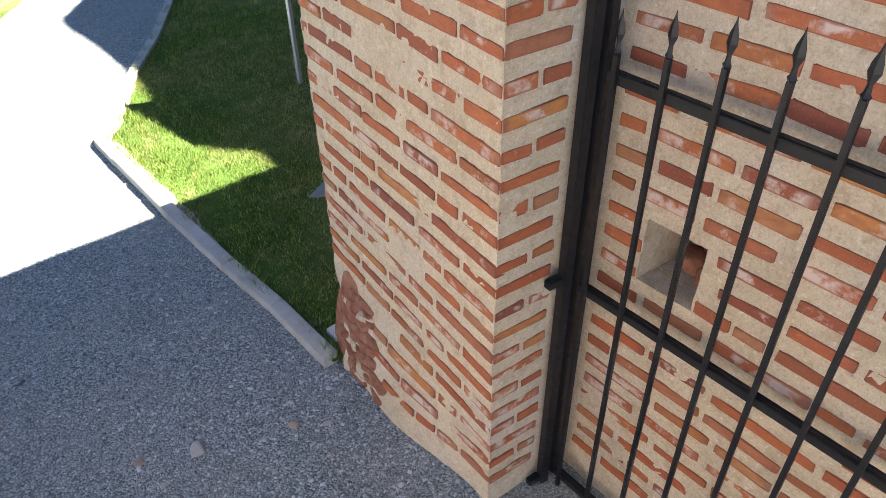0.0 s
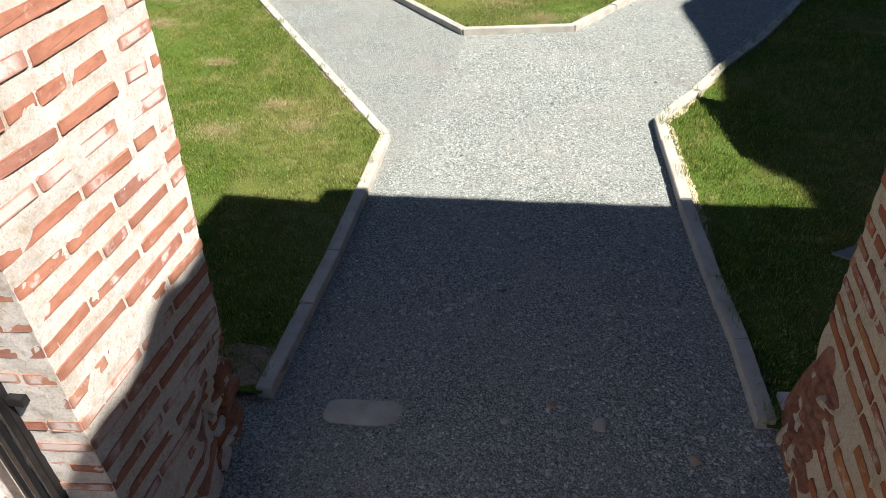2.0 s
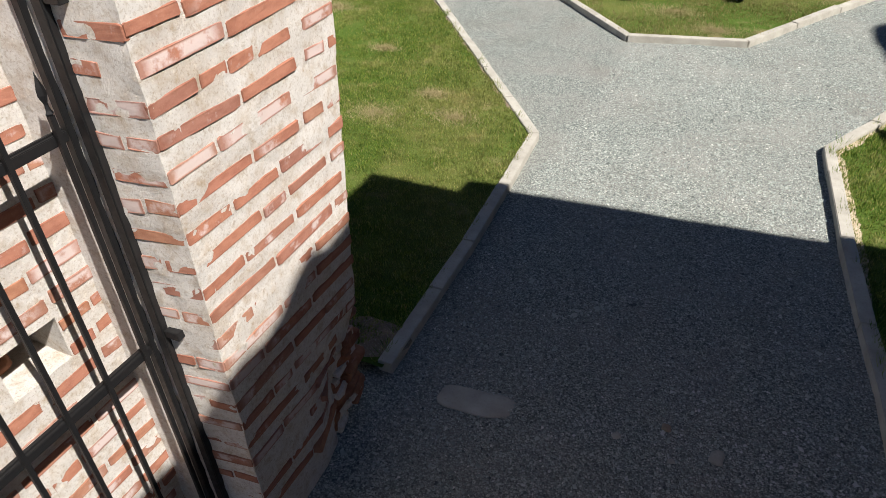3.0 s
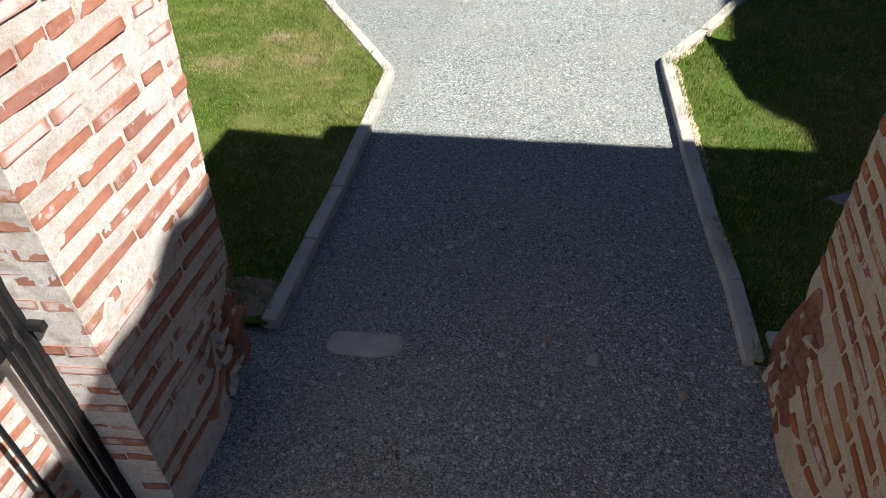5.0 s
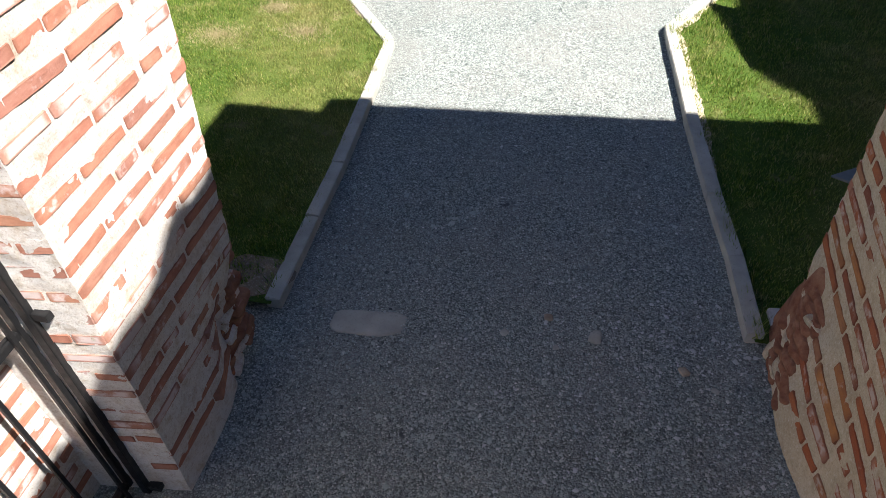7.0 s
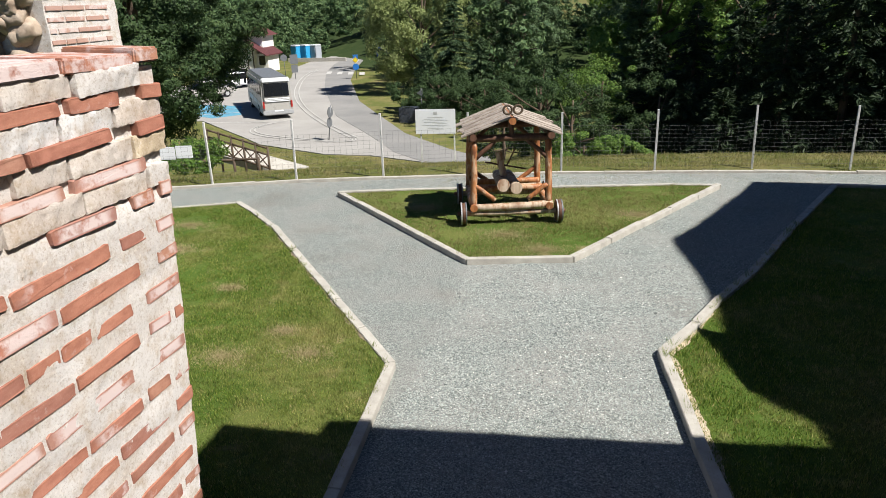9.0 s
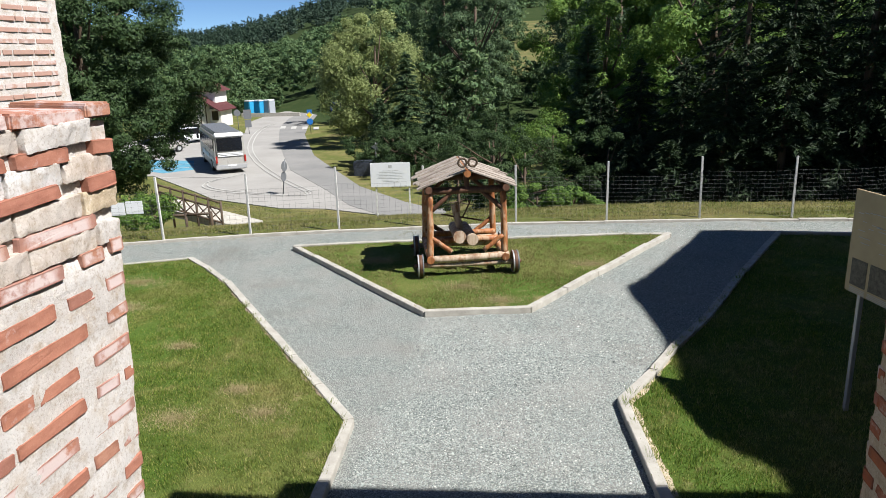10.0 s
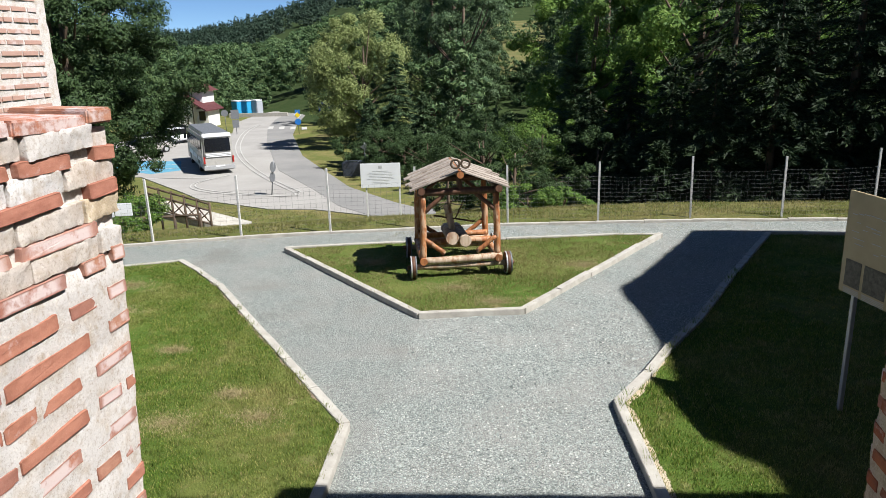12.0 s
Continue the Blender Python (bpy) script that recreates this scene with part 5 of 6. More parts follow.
def flat_sheet(name, pts, z, material, label, category="road", thick=0.05):
    """A paved sheet with a real edge."""
    bm = bmesh.new()
    f = bm.faces.new([bm.verts.new((x, y, z)) for x, y in pts])
    f.normal_update()
    if f.normal.z < 0:
        bmesh.ops.reverse_faces(bm, faces=[f])
    ex = bmesh.ops.extrude_face_region(bm, geom=[f])
    bmesh.ops.translate(bm, vec=(0, 0, -thick), verts=[v for v in ex["geom"] if isinstance(v, bmesh.types.BMVert)])
    bmesh.ops.recalc_face_normals(bm, faces=bm.faces[:])
    ob = part(name, bm, material, None, label)
    return tagged(ob, label, category, kind="structure")


flat_sheet("car_park", [(-44, 47), (-29, 47.6), (-22.4, 41.4), (-20.3, 39.3), (-15.2, 36.9), (-12.5, 36.8), (-9.6, 35.6), (-7.6, 34.8), (-6.5, 36.6), (-8.4, 38.5), (-12.3, 43.3), (-18, 53.5), (-20.2, 57.7), (-26.8, 73.7), (-30.2, 85), (-39.0, 120), (-41.5, 120), (-41.5, 100), (-39.6, 88.5), (-34.5, 76), (-48, 66)],
           ROAD_Z + 0.05, M_ROAD_PALE, "pale worn asphalt car park and road", "road", 0.3)
flat_sheet("road", [(-9.3, 35.6), (-7.0, 34.4), (4, 31.0), (5, 34.0), (-6.8, 37.2), (-8.4, 38.7), (-12.3, 43.4), (-17.9, 53.5), (-20.2, 57.7), (-26.7, 73.8), (-30.1, 85), (-39.2, 120), (-40.2, 116), (-35.8, 93), (-32.6, 81.8), (-26.9, 66.8), (-21.8, 55.3), (-19.4, 50.0), (-14.4, 42.6), (-11.3, 37.6)],
           ROAD_Z + 0.065, M_ROAD, "dark grey newer asphalt carriageway", "road", 0.3)


def stripe(name, pts, width, label, material, z=ROAD_Z + 0.085):
    """A painted line along points."""
    bm = bmesh.new()
    left, right = [], []
    for i, (x, y) in enumerate(pts):
        a, b = pts[max(i - 1, 0)], pts[min(i + 1, len(pts) - 1)]
        d = Vector((b[0] - a[0], b[1] - a[1])).normalized() * width / 2
        left.append(bm.verts.new((x - d.y, y + d.x, z)))
        right.append(bm.verts.new((x + d.y, y - d.x, z)))
    for i in range(len(pts) - 1):
        bm.faces.new((left[i], right[i], right[i + 1], left[i + 1]))
    for f in bm.faces:
        f.normal_update()
        if f.normal.z < 0:
            f.normal_flip()
    ob = part(name, bm, material, None, label)
    return tagged(ob, label, "road marking", kind="structure")


def curve_pts(a, b, c, n=14):
    return [tuple((1 - t) ** 2 * Vector(a) + 2 * t * (1 - t) * Vector(b) + t * t * Vector(c)) for t in [i / n for i in range(n + 1)]]


for o in (0.0, 0.45):
    stripe("kerb_line", curve_pts((-15.3 + o, 41.6), (-25.5 + o, 54.0), (-31.0 + o, 69.5)), 0.09, "pale raised line curving along the road", M_PAINT)
    stripe("kerb_line", curve_pts((-31.0 + o, 69.5), (-34.6 + o, 79.0), (-35.4 + o, 86.0)), 0.09, "pale raised line curving along the road", M_PAINT)
    stripe("kerb_line", curve_pts((-18.9, 40.9 + o), (-25.6 + o, 42.6 + o), (-22.3, 48.2 - o)), 0.09, "pale kerb line round a traffic island", M_PAINT)
    stripe("kerb_line", curve_pts((-18.9, 40.9 + o), (-13.2 - o, 39.4), (-15.3, 41.9 - o)), 0.09, "pale kerb line round a traffic island", M_PAINT)
for i in range(4):
    stripe("crossing_bar", [(-31.6 + 1.5 * i, 80.0 - 0.4 * i), (-32.6 + 1.5 * i, 83.0 - 0.4 * i)], 0.6, "white crossing bar", M_PAINT)
flat_sheet("parking_bay", [(-33.5, 51.0), (-28.8, 48.7), (-27.3, 50.4), (-29.6, 54.9), (-34.5, 55.5)], ROAD_Z + 0.062, M_PAINT_BLUE, "blue painted parking bay", "road marking", 0.02)
stripe("bay_line", [(-31.0, 49.9), (-27.5, 51.6)], 0.16, "white bay line", M_PAINT)
stripe("bay_line", [(-32.0, 52.0), (-28.6, 53.4)], 0.16, "white bay line", M_PAINT)
stripe("bay_line", [(-28.0, 46.6), (-23.4, 47.0)], 0.14, "white bay line", M_PAINT)


# ---- coach ----
def coach():
    head = math.degrees(math.atan2(0.835, -0.55))
    c = thing("coach", "silver coach parked with its dark rear window to the court", "bus", (-23.3, 48.6, ROAD_Z + 0.05), head)
    c.matrix_basis = c.matrix_basis @ Matrix.Diagonal((0.90, 0.90, 0.90, 1))
    # local x runs forward from the rear
    bm = boxed(0.0, 10.4, -1.24, 1.24, 0.30, 3.22, 0.16)
    for v in bm.verts:
        if v.co.z > 1.5:
            k = (v.co.z - 1.5) / 1.5
            v.co.y *= 1 - 0.07 * k
            if v.co.x < 1:
                v.co.x += 0.18 * k
    part("body", bm, M_BUS, c)
    part("roof_pod", boxed(0.35, 9.6, -1.0, 1.0, 3.18, 3.32, 0.05), M_SIGN_BACK, c)
    part("rear_cap", boxed(0.10, 0.5, -1.12, 1.12, 2.92, 3.26, 0.06), M_WHITE, c, "white rear roof cap")
    bm = boxed(-0.03, 0.10, -0.98, 0.98, 1.84, 2.86, 0.02)
    for v in bm.verts:
        v.co.x += 0.12 * (v.co.z - 1.5)
    part("rear_window", bm, M_GLASS, c, "dark rear window")
    for z in (1.44, 1.55, 1.66):
        part("rear_stripe", boxed(-0.02, 0.03, -0.98, 0.98, z - 0.035, z + 0.035, 0.01), M_WHITE, c, "white stripe across the tail")
    part("bumper", boxed(-0.08, 0.1, -1.22, 1.22, 0.36, 0.74, 0.05), M_PALE_METAL, c)
    part("number_plate", boxed(-0.095, -0.083, -0.42, 0.28, 0.62, 0.74), M_WHITE, c, "plain white plate")
    for s in (-1, 1):
        part("tail_lamp", boxed(-0.03, 0.04, s * 1.12 - 0.07, s * 1.12 + 0.07, 0.9, 1.45, 0.015), M_RED_LAMP, c, "red tail lamp")
        for i in range(6):
            x = 0.75 + 1.55 * i
            part("side_window", boxed(x, x + 1.42, s * 1.20 - 0.02, s * 1.20 + 0.02, 1.80, 2.76, 0.01), M_GLASS, c, "dark side window")
        for x in (2.6, 8.2):
            wheel = part("wheel", rod((x, s * 0.98, 0.5), (x, s * 1.25, 0.5), 0.5, None, 24), M_RUBBER, c)
            part("rim", rod((x, s * 1.24, 0.5), (x, s * 1.265, 0.5), 0.28, None, 18), M_PALE_METAL, wheel)
        part("mirror", boxed(10.3, 10.5, s * 1.35 - 0.1, s * 1.35 + 0.1, 2.0, 2.5, 0.03), M_RUBBER, c)
    for i in range(3):
        part("stripe", boxed(1.0 + 2.6 * i, 3.2 + 2.6 * i, 1.235, 1.25, 0.95, 1.25 + 0.06 * i, 0.004), M_WHITE, c, "pale swoosh on the flank")


coach()


def car(x, y, turn, paint, label):
    c = thing("car", label, "car", (x, y, ROAD_Z + 0.06), turn, "parked cars")
    bm = boxed(-2.1, 2.1, -0.86, 0.86, 0.28, 0.88, 0.12)
    part("body", bm, paint, c)
    bm = boxed(-1.5, 1.0, -0.76, 0.76, 0.85, 1.45, 0.1)
    for v in bm.verts:
        if v.co.z > 1.1:
            v.co.x *= 0.78
            v.co.y *= 0.86
    part("cabin", bm, M_GLASS, c, "dark glazed cabin")
    part("roof", boxed(-1.05, 0.65, -0.62, 0.62, 1.44, 1.49, 0.02), paint, c)
    for sx in (-1.3, 1.3):
        for s in (-1, 1):
            wheel = part("wheel", rod((sx, s * 0.70, 0.32), (sx, s * 0.89, 0.32), 0.32, None, 18), M_RUBBER, c)
            part("rim", rod((sx, s * 0.885, 0.32), (sx, s * 0.90, 0.32), 0.19, None, 12), M_PALE_METAL, wheel)
    for s in (-1, 1):
        part("headlight", boxed(2.06, 2.12, s * 0.6 - 0.14, s * 0.6 + 0.14, 0.58, 0.72, 0.01), M_WHITE, c, "clear headlight")


car(-35.4, 60.0, 60, M_BUS, "silver car parked beyond the coach")
car(-37.2, 63.5, 60, M_CAR_DARK, "dark car parked beyond the coach")
car(-36.6, 67.5, 60, M_WHITE, "white van-like car parked beyond the coach")
car(-38.6, 71.5, 60, M_BUS, "silver car parked farther along the road")
car(-31.6, 101.5, 110, M_BLUE_CAR, "blue car parked under the trees")


# ---- toilets, house, signs ----
def cabin(x, y, mat, label):
    c = thing("portable_toilet", label, "toilet cabin", (x, y, height(x, y)), -24, "portable toilets")
    part("body", boxed(-0.58, 0.58, -0.58, 0.58, 0.0, 2.08, 0.04), mat, c)
    part("roof", boxed(-0.62, 0.62, -0.62, 0.62, 2.06, 2.26, 0.09), M_WHITE, c, "pale domed roof")
    part("door", boxed(-0.42, 0.42, -0.61, -0.575, 0.12, 1.98, 0.015), mat, c)
    part("vent", rod((0.4, 0.4, 2.2), (0.4, 0.4, 2.5), 0.05, None, 8), M_RUBBER, c)


for i, m in enumerate((M_CABIN, M_CABIN, M_CABIN_GREY)):
    cabin(-43.9 + 1.35 * i, 99.4 + 0.35 * i, m, "blue plastic portable toilet cabin" if i < 2 else "grey plastic portable toilet cabin")


def house():
    h = thing("house", "white timbered house with stepped dark red roofs", "house", (-43.2, 83.0, ROAD_Z), 0)
    part("wall", boxed(-1.4, 0.85, 0.0, 4.0, -0.3, 3.1, 0.02), M_WALL_WHITE, h)
    part("upper_wall", boxed(-1.0, 1.5, 1.4, 4.6, 2.4, 4.35, 0.02), M_WALL_WHITE, h)
    part("porch_wall", boxed(0.85, 2.3, 0.8, 4.0, -0.3, 2.2, 0.02), M_WALL_WHITE, h)
    bm = bmesh.new()
    for y in (-0.02, 0.10):
        bm.faces.new([bm.verts.new(p) for p in ((-1.4, y, 3.08), (0.85, y, 3.08), (-0.5, y, 3.98))])
    part("gable", bm, M_WALL_WHITE, h)

    def slope(a, b, y0, y1, name):
        """A roof plane with thickness from the plan-height point a to b."""
        bm = bmesh.new()
        (ax, az), (bx, bz) = a, b
        lo = [bm.verts.new(p) for p in ((ax, y0, az), (bx, y0, bz), (bx, y1, bz), (ax, y1, az))]
        hi = [bm.verts.new(v.co + Vector((0, 0, 0.14))) for v in lo]
        for f in (lo[::-1], hi, *[(lo[i], lo[(i + 1) % 4], hi[(i + 1) % 4], hi[i]) for i in range(4)]):
            bm.faces.new(f)
        part(name, bm, M_ROOF_RED, h, "dark red tiled roof")

    slope((-1.85, 2.85), (-0.5, 4.0), -0.5, 4.4, "roof")
    slope((-0.5, 4.0), (2.75, 2.0), -0.5, 4.4, "roof")
    bm = bmesh.new()
    lo = [bm.verts.new(p) for p in ((-1.4, 0.9, 4.3), (2.0, 0.9, 4.3), (2.0, 5.1, 4.3), (-1.4, 5.1, 4.3))]
    hi = [bm.verts.new((-0.4, 3.0, 5.45)), bm.verts.new((0.9, 3.0, 5.45))]
    for f in ((lo[0], lo[1], hi[1], hi[0]), (lo[1], lo[2], hi[1]), (lo[2], lo[3], hi[0], hi[1]), (lo[3], lo[0], hi[0]), (lo[3], lo[2], lo[1], lo[0])):
        bm.faces.new(f)
    part("upper_roof", bm, M_ROOF_RED, h, "dark red hipped roof")
    for xx in (-1.33, -0.62, 0.08, 0.78):
        part("timber", boxed(xx - 0.06, xx + 0.06, -0.05, 0.02, 0.0, 3.1, 0.005), M_RAIL_WOOD, h)
    part("timber", boxed(-1.39, 0.84, -0.054, 0.016, 3.04, 3.16, 0.005), M_RAIL_WOOD, h)
    w = part("window", boxed(1.2, 1.9, 0.76, 0.82, 0.9, 1.9, 0.01), M_GLASS, h)
    part("frame", boxed(1.13, 1.97, 0.775, 0.815, 0.83, 1.97, 0.01), M_RAIL_WOOD, w)


house()


def low_wall():
    w = tagged(part("retaining_wall", boxed(-44.5, -35.8, 97.5, 97.9, ROAD_Z - 0.2, ROAD_Z + 0.55, 0.03), M_KERB, None), "pale low retaining wall below the cabins", "wall", kind="structure")
    w.matrix_basis = pose(0, 0, 0)


low_wall()


def road_sign(x, y, tall, label, plates, lean=0.0):
    s = thing("road_sign", label, "sign", (x, y, height(x, y) if y > 60 else ROAD_Z + 0.05), 0)
    part("pole", rod((0, 0, 0), (lean, 0, tall), 0.035, None, 8), M_SIGN_BACK, s)
    for kind, z, size, mat, turn in plates:
        bm = bmesh.new()
        if kind == "disc":
            bmesh.ops.create_cone(bm, cap_ends=True, segments=20, radius1=size, radius2=size, depth=0.02)
        elif kind.endswith("diamond"):
            bmesh.ops.create_cone(bm, cap_ends=True, segments=4, radius1=size, radius2=size, depth=0.02)
        elif kind == "tri":
            bmesh.ops.create_cone(bm, cap_ends=True, segments=3, radius1=size, radius2=size, depth=0.02)
            bmesh.ops.rotate(bm, cent=(0, 0, 0), matrix=Matrix.Rotation(radians(90), 3, "Z"), verts=bm.verts)
        else:
            box(bm, -size, size, -size * 1.2, size * 1.2, -0.01, 0.01)
        part("plate", bm, mat, s).matrix_basis = pose(lean * z / tall, -0.09 if kind.startswith("front") else -0.05, z, 90, 0, turn)


road_sign(-16.45, 40.85, 2.15, "thin leaning road sign seen edge on", (("disc", 1.72, 0.32, M_SIGN_BACK, 80), ("disc", 1.1, 0.30, M_SIGN_BACK, 80)), 0.3)
road_sign(-26.4, 75.0, 2.5, "yellow diamond and blue disc road sign", (("square", 2.28, 0.26, M_SIGN_BLUE, 15), ("diamond", 2.04, 0.40, M_WHITE, 15), ("front_diamond", 2.04, 0.29, M_SIGN_YELLOW, 15), ("disc", 1.32, 0.34, M_SIGN_BLUE, 15)))
road_sign(-33.5, 75.0, 2.7, "grey direction sign seen from behind", (("square", 2.2, 0.42, M_SIGN_BACK, 30), ("square", 1.2, 0.35, M_SIGN_BACK, 30)))
road_sign(-35.6, 77.0, 2.6, "grey round sign seen from behind", (("disc", 2.2, 0.38, M_SIGN_BACK, 30),))
road_sign(-12.2, 47.5, 2.3, "triangular warning sign seen from behind", (("tri", 2.0, 0.32, M_SIGN_BACK, 0),))
bin_box = tagged(part("waste_container", boxed(-13.9, -12.5, 47.6, 48.6, ROAD_Z - 0.1, ROAD_Z + 1.0, 0.06), M_CAR_DARK, None), "dark waste container beside the road", "container")
hut_z = -2.2
hut = thing("hut", "small hillside hut with a red roof", "hut", (-6.5, 115.3, hut_z), 10)
part("wall", boxed(-1.7, 1.7, -1.5, 1.5, -1.0, 1.8, 0.02), M_WALL_WHITE, hut)
bm = boxed(-2.1, 2.1, -1.9, 1.9, 1.8, 2.7, 0.02)
for v in bm.verts:
    if v.co.z > 2.2:
        v.co.y *= 0.15
part("roof", bm, M_ROOF_HUT, hut)


# loose stones lying in the putlog holes
for n, (host, x, y, z) in enumerate(((wall_r, 2.16, 1.16, 1.50), (wall_r, 2.19, 1.27, 1.51), (wall_r, 2.22, 1.20, 1.60), (wall_l, -2.46, 0.92, 1.43))):
    stone = lump("loose_stone", (0.14, 0.12, 0.09), 200 + n, M_RUBBLE, host, 3, 0.3, 0.6)
    stone.matrix_basis = pose(x, y, z, 10 * n, 0, 30 * n)


# ---- trees ----
def leaf_mesh(name, pts, size, material, stretch=1.6, up=0.3, seed=0, heading=None, coarse=False, facing=None):
    """Many small leaves as pointed quads."""
    g = np.random.default_rng(seed)
    n = len(pts)
    a = g.normal(size=(n, 3))
    if heading is not None:
        a = heading + 0.45 * a
    a /= np.linalg.norm(a, axis=1, keepdims=True)
    b = g.normal(size=(n, 3))
    b[:, 2] *= 1 - up
    b -= (b * a).sum(1, keepdims=True) * a
    b /= np.linalg.norm(b, axis=1, keepdims=True) + 1e-9
    if facing is not None:
        f = facing + 0.42 * g.normal(size=(n, 3))
        f /= np.linalg.norm(f, axis=1, keepdims=True)
        a -= (a * f).sum(1, keepdims=True) * f
        a /= np.linalg.norm(a, axis=1, keepdims=True) + 1e-9
        b = np.cross(f, a)
    s = (size * g.uniform(0.6, 1.3, n))[:, None]
    v = np.stack([pts - a * s * stretch * 0.5, pts + b * s * 0.5, pts + a * s * stretch * 0.5, pts - b * s * 0.5], 1)
    if coarse:
        return mesh_of(name, v[:, :3].reshape(-1, 3), np.arange(3 * n).reshape(-1, 3), material)
    return mesh_of(name, v.reshape(-1, 3), np.arange(4 * n).reshape(-1, 4), material)


def broad_points(tall, wide, n, clumps, seed, base=0.22, droop=0.0):
    """Places of leaves: clumps on an uneven crown."""
    g = np.random.default_rng(seed)
    u = g.uniform(-1, 1, clumps)
    an = g.uniform(0, 6.283, clumps)
    rad = np.sqrt(1 - u * u) * g.uniform(0.55, 1.0, clumps) ** 0.5
    lobes = 1 + 0.22 * np.sin(an * 3 + seed) + 0.15 * np.sin(an * 5 + 2 * u * 3 + seed)
    c = np.c_[wide * rad * lobes * np.cos(an), wide * rad * lobes * np.sin(an), tall * (base + (1 - base) * (0.5 + 0.5 * u * g.uniform(0.8, 1.0, clumps)))]
    size = wide * g.uniform(0.10, 0.26, clumps) * min(1.0, (110 / clumps) ** 0.25)
    k = g.integers(0, clumps, n)
    d = g.normal(size=(n, 3))
    d /= np.linalg.norm(d, axis=1, keepdims=True)
    crown = (c - [0, 0, tall * (base + 1) / 2]) / [wide, wide, tall * (1 - base) / 2]
    face = d * [1, 1, 1.2] + 0.6 * crown[k] + [0, 0, 0.35]
    d *= (g.random(n) ** 0.45)[:, None] * size[k][:, None]
    d[:, 2] *= 0.75
    p = c[k] + d
    if droop:
        p[:, 2] -= droop * tall * (np.hypot(p[:, 0], p[:, 1]) / wide) ** 2 * g.random(n)
    return p, c, face / np.linalg.norm(face, axis=1, keepdims=True)


def conifer_points(tall, wide, n, seed, base=0.05, dense=26, droop=0.25):
    """Places and headings of needle sprays along whorls of boughs."""
    g = np.random.default_rng(seed)
    boughs = dense * 9
    u = base + (0.985 - base) * g.random(boughs) ** 1.15
    u = np.round(u * dense) / dense + g.normal(0, 0.008, boughs)
    u = np.clip(u, 0.0, 0.985)
    an = g.uniform(0, 6.283, boughs)
    length = wide * (1 - u) ** 0.85 * g.uniform(0.65, 1.12, boughs) + 0.05 * wide
    k = g.choice(boughs, n, p=length / length.sum())
    t = g.random(n) ** 0.7
    side = g.normal(0, 0.16, n) * length[k] * (1.1 - t)
    ca, sa = np.cos(an[k]), np.sin(an[k])
    r = t * length[k]
    z = tall * u[k] - droop * r * t + 0.10 * r + g.normal(0, 0.03, n) * wide * 0.3
    p = np.c_[r * ca - side * sa, r * sa + side * ca, z]
    head = np.c_[ca - 0.6 * np.sign(side) * sa, sa + 0.6 * np.sign(side) * ca, -droop * 0.8 * np.ones(n)]
    return p, head


def limbs(parent, tall, trunk, tips, seed, top=0.8):
    part("trunk", rod((0, 0, -0.6), (0.02 * tall, 0.01 * tall, tall * top), trunk, trunk * 0.25, 9, 0.03, 6, seed), M_BARK, parent)
    r = random.Random(seed)
    for c in tips:
        c = Vector(c)
        h = min(tall * top * 0.9, max(tall * 0.18, c.z * r.uniform(0.45, 0.7)))
        part("limb", rod((0.02 * tall * h / tall, 0, h), c, trunk * 0.32, trunk * 0.08, 6, 0.03, 3, seed), M_BARK, parent)


def broad_tree(name, x, y, tall, wide, n, leaf, material, seed, label, clumps=70, base=0.22, droop=0.0, z=None, category="tree"):
    z = height(x, y) if z is None else z
    t = thing(name, label, category, (x, y, z), 0)
    p, c, face = broad_points(tall, wide, n, clumps, seed, base, droop)
    limbs(t, tall, 0.02 * tall + 0.05, c[:: max(1, clumps // 9)], seed, 0.75)
    sub("crown", leaf_mesh("crown", p, leaf * 1.2, material, 1.5, 0.3, seed, None, True, face), t)
    return t


def conifer(name, x, y, tall, wide, n, leaf, material, seed, label, base=0.05, droop=0.25, z=None, dense=26):
    z = height(x, y) if z is None else z
    t = thing(name, label, "tree", (x, y, z), 0)
    part("trunk", rod((0, 0, -0.6), (0, 0, tall * 0.97), 0.014 * tall + 0.04, 0.02, 9, 0.01, 4, seed), M_BARK, t)
    p, head = conifer_points(tall, wide, n, seed, base, dense, droop)
    sub("crown", leaf_mesh("crown", p, leaf * 1.15, material, 2.8, 0.3, seed, head, True), t)
    return t


broad_tree("broadleaf_tree", -23.6, 33.2, 14.0, 5.2, 160000, 0.115, M_LEAF_DARK, 1, "large dark green broadleaf tree beside the stair", 460, 0.08)
broad_tree("broadleaf_tree", -29.0, 35.5, 14.0, 4.8, 34000, 0.20, M_LEAF_DARK, 2, "tall dark green broadleaf tree by the car park", 90, 0.08)
broad_tree("willow_tree", -16.4, 64.5, 11.8, 4.7, 60000, 0.15, M_LEAF_LIGHT, 3, "pale yellow-green willow tree beside the road", 130, 0.04, 0.10)
conifer("fir_tree", -10.9, 52.5, 8.3, 2.7, 26000, 0.11, M_NEEDLE_BLUE, 4, "dense dark green fir tree beside the road")
conifer("fir_tree", -8.6, 50.5, 5.6, 2.0, 15000, 0.10, M_NEEDLE_BLUE, 5, "small fir tree beside the road")
conifer("fir_tree", -12.6, 51.0, 5.2, 1.7, 12000, 0.10, M_NEEDLE_BLUE, 6, "small fir tree at the road edge")
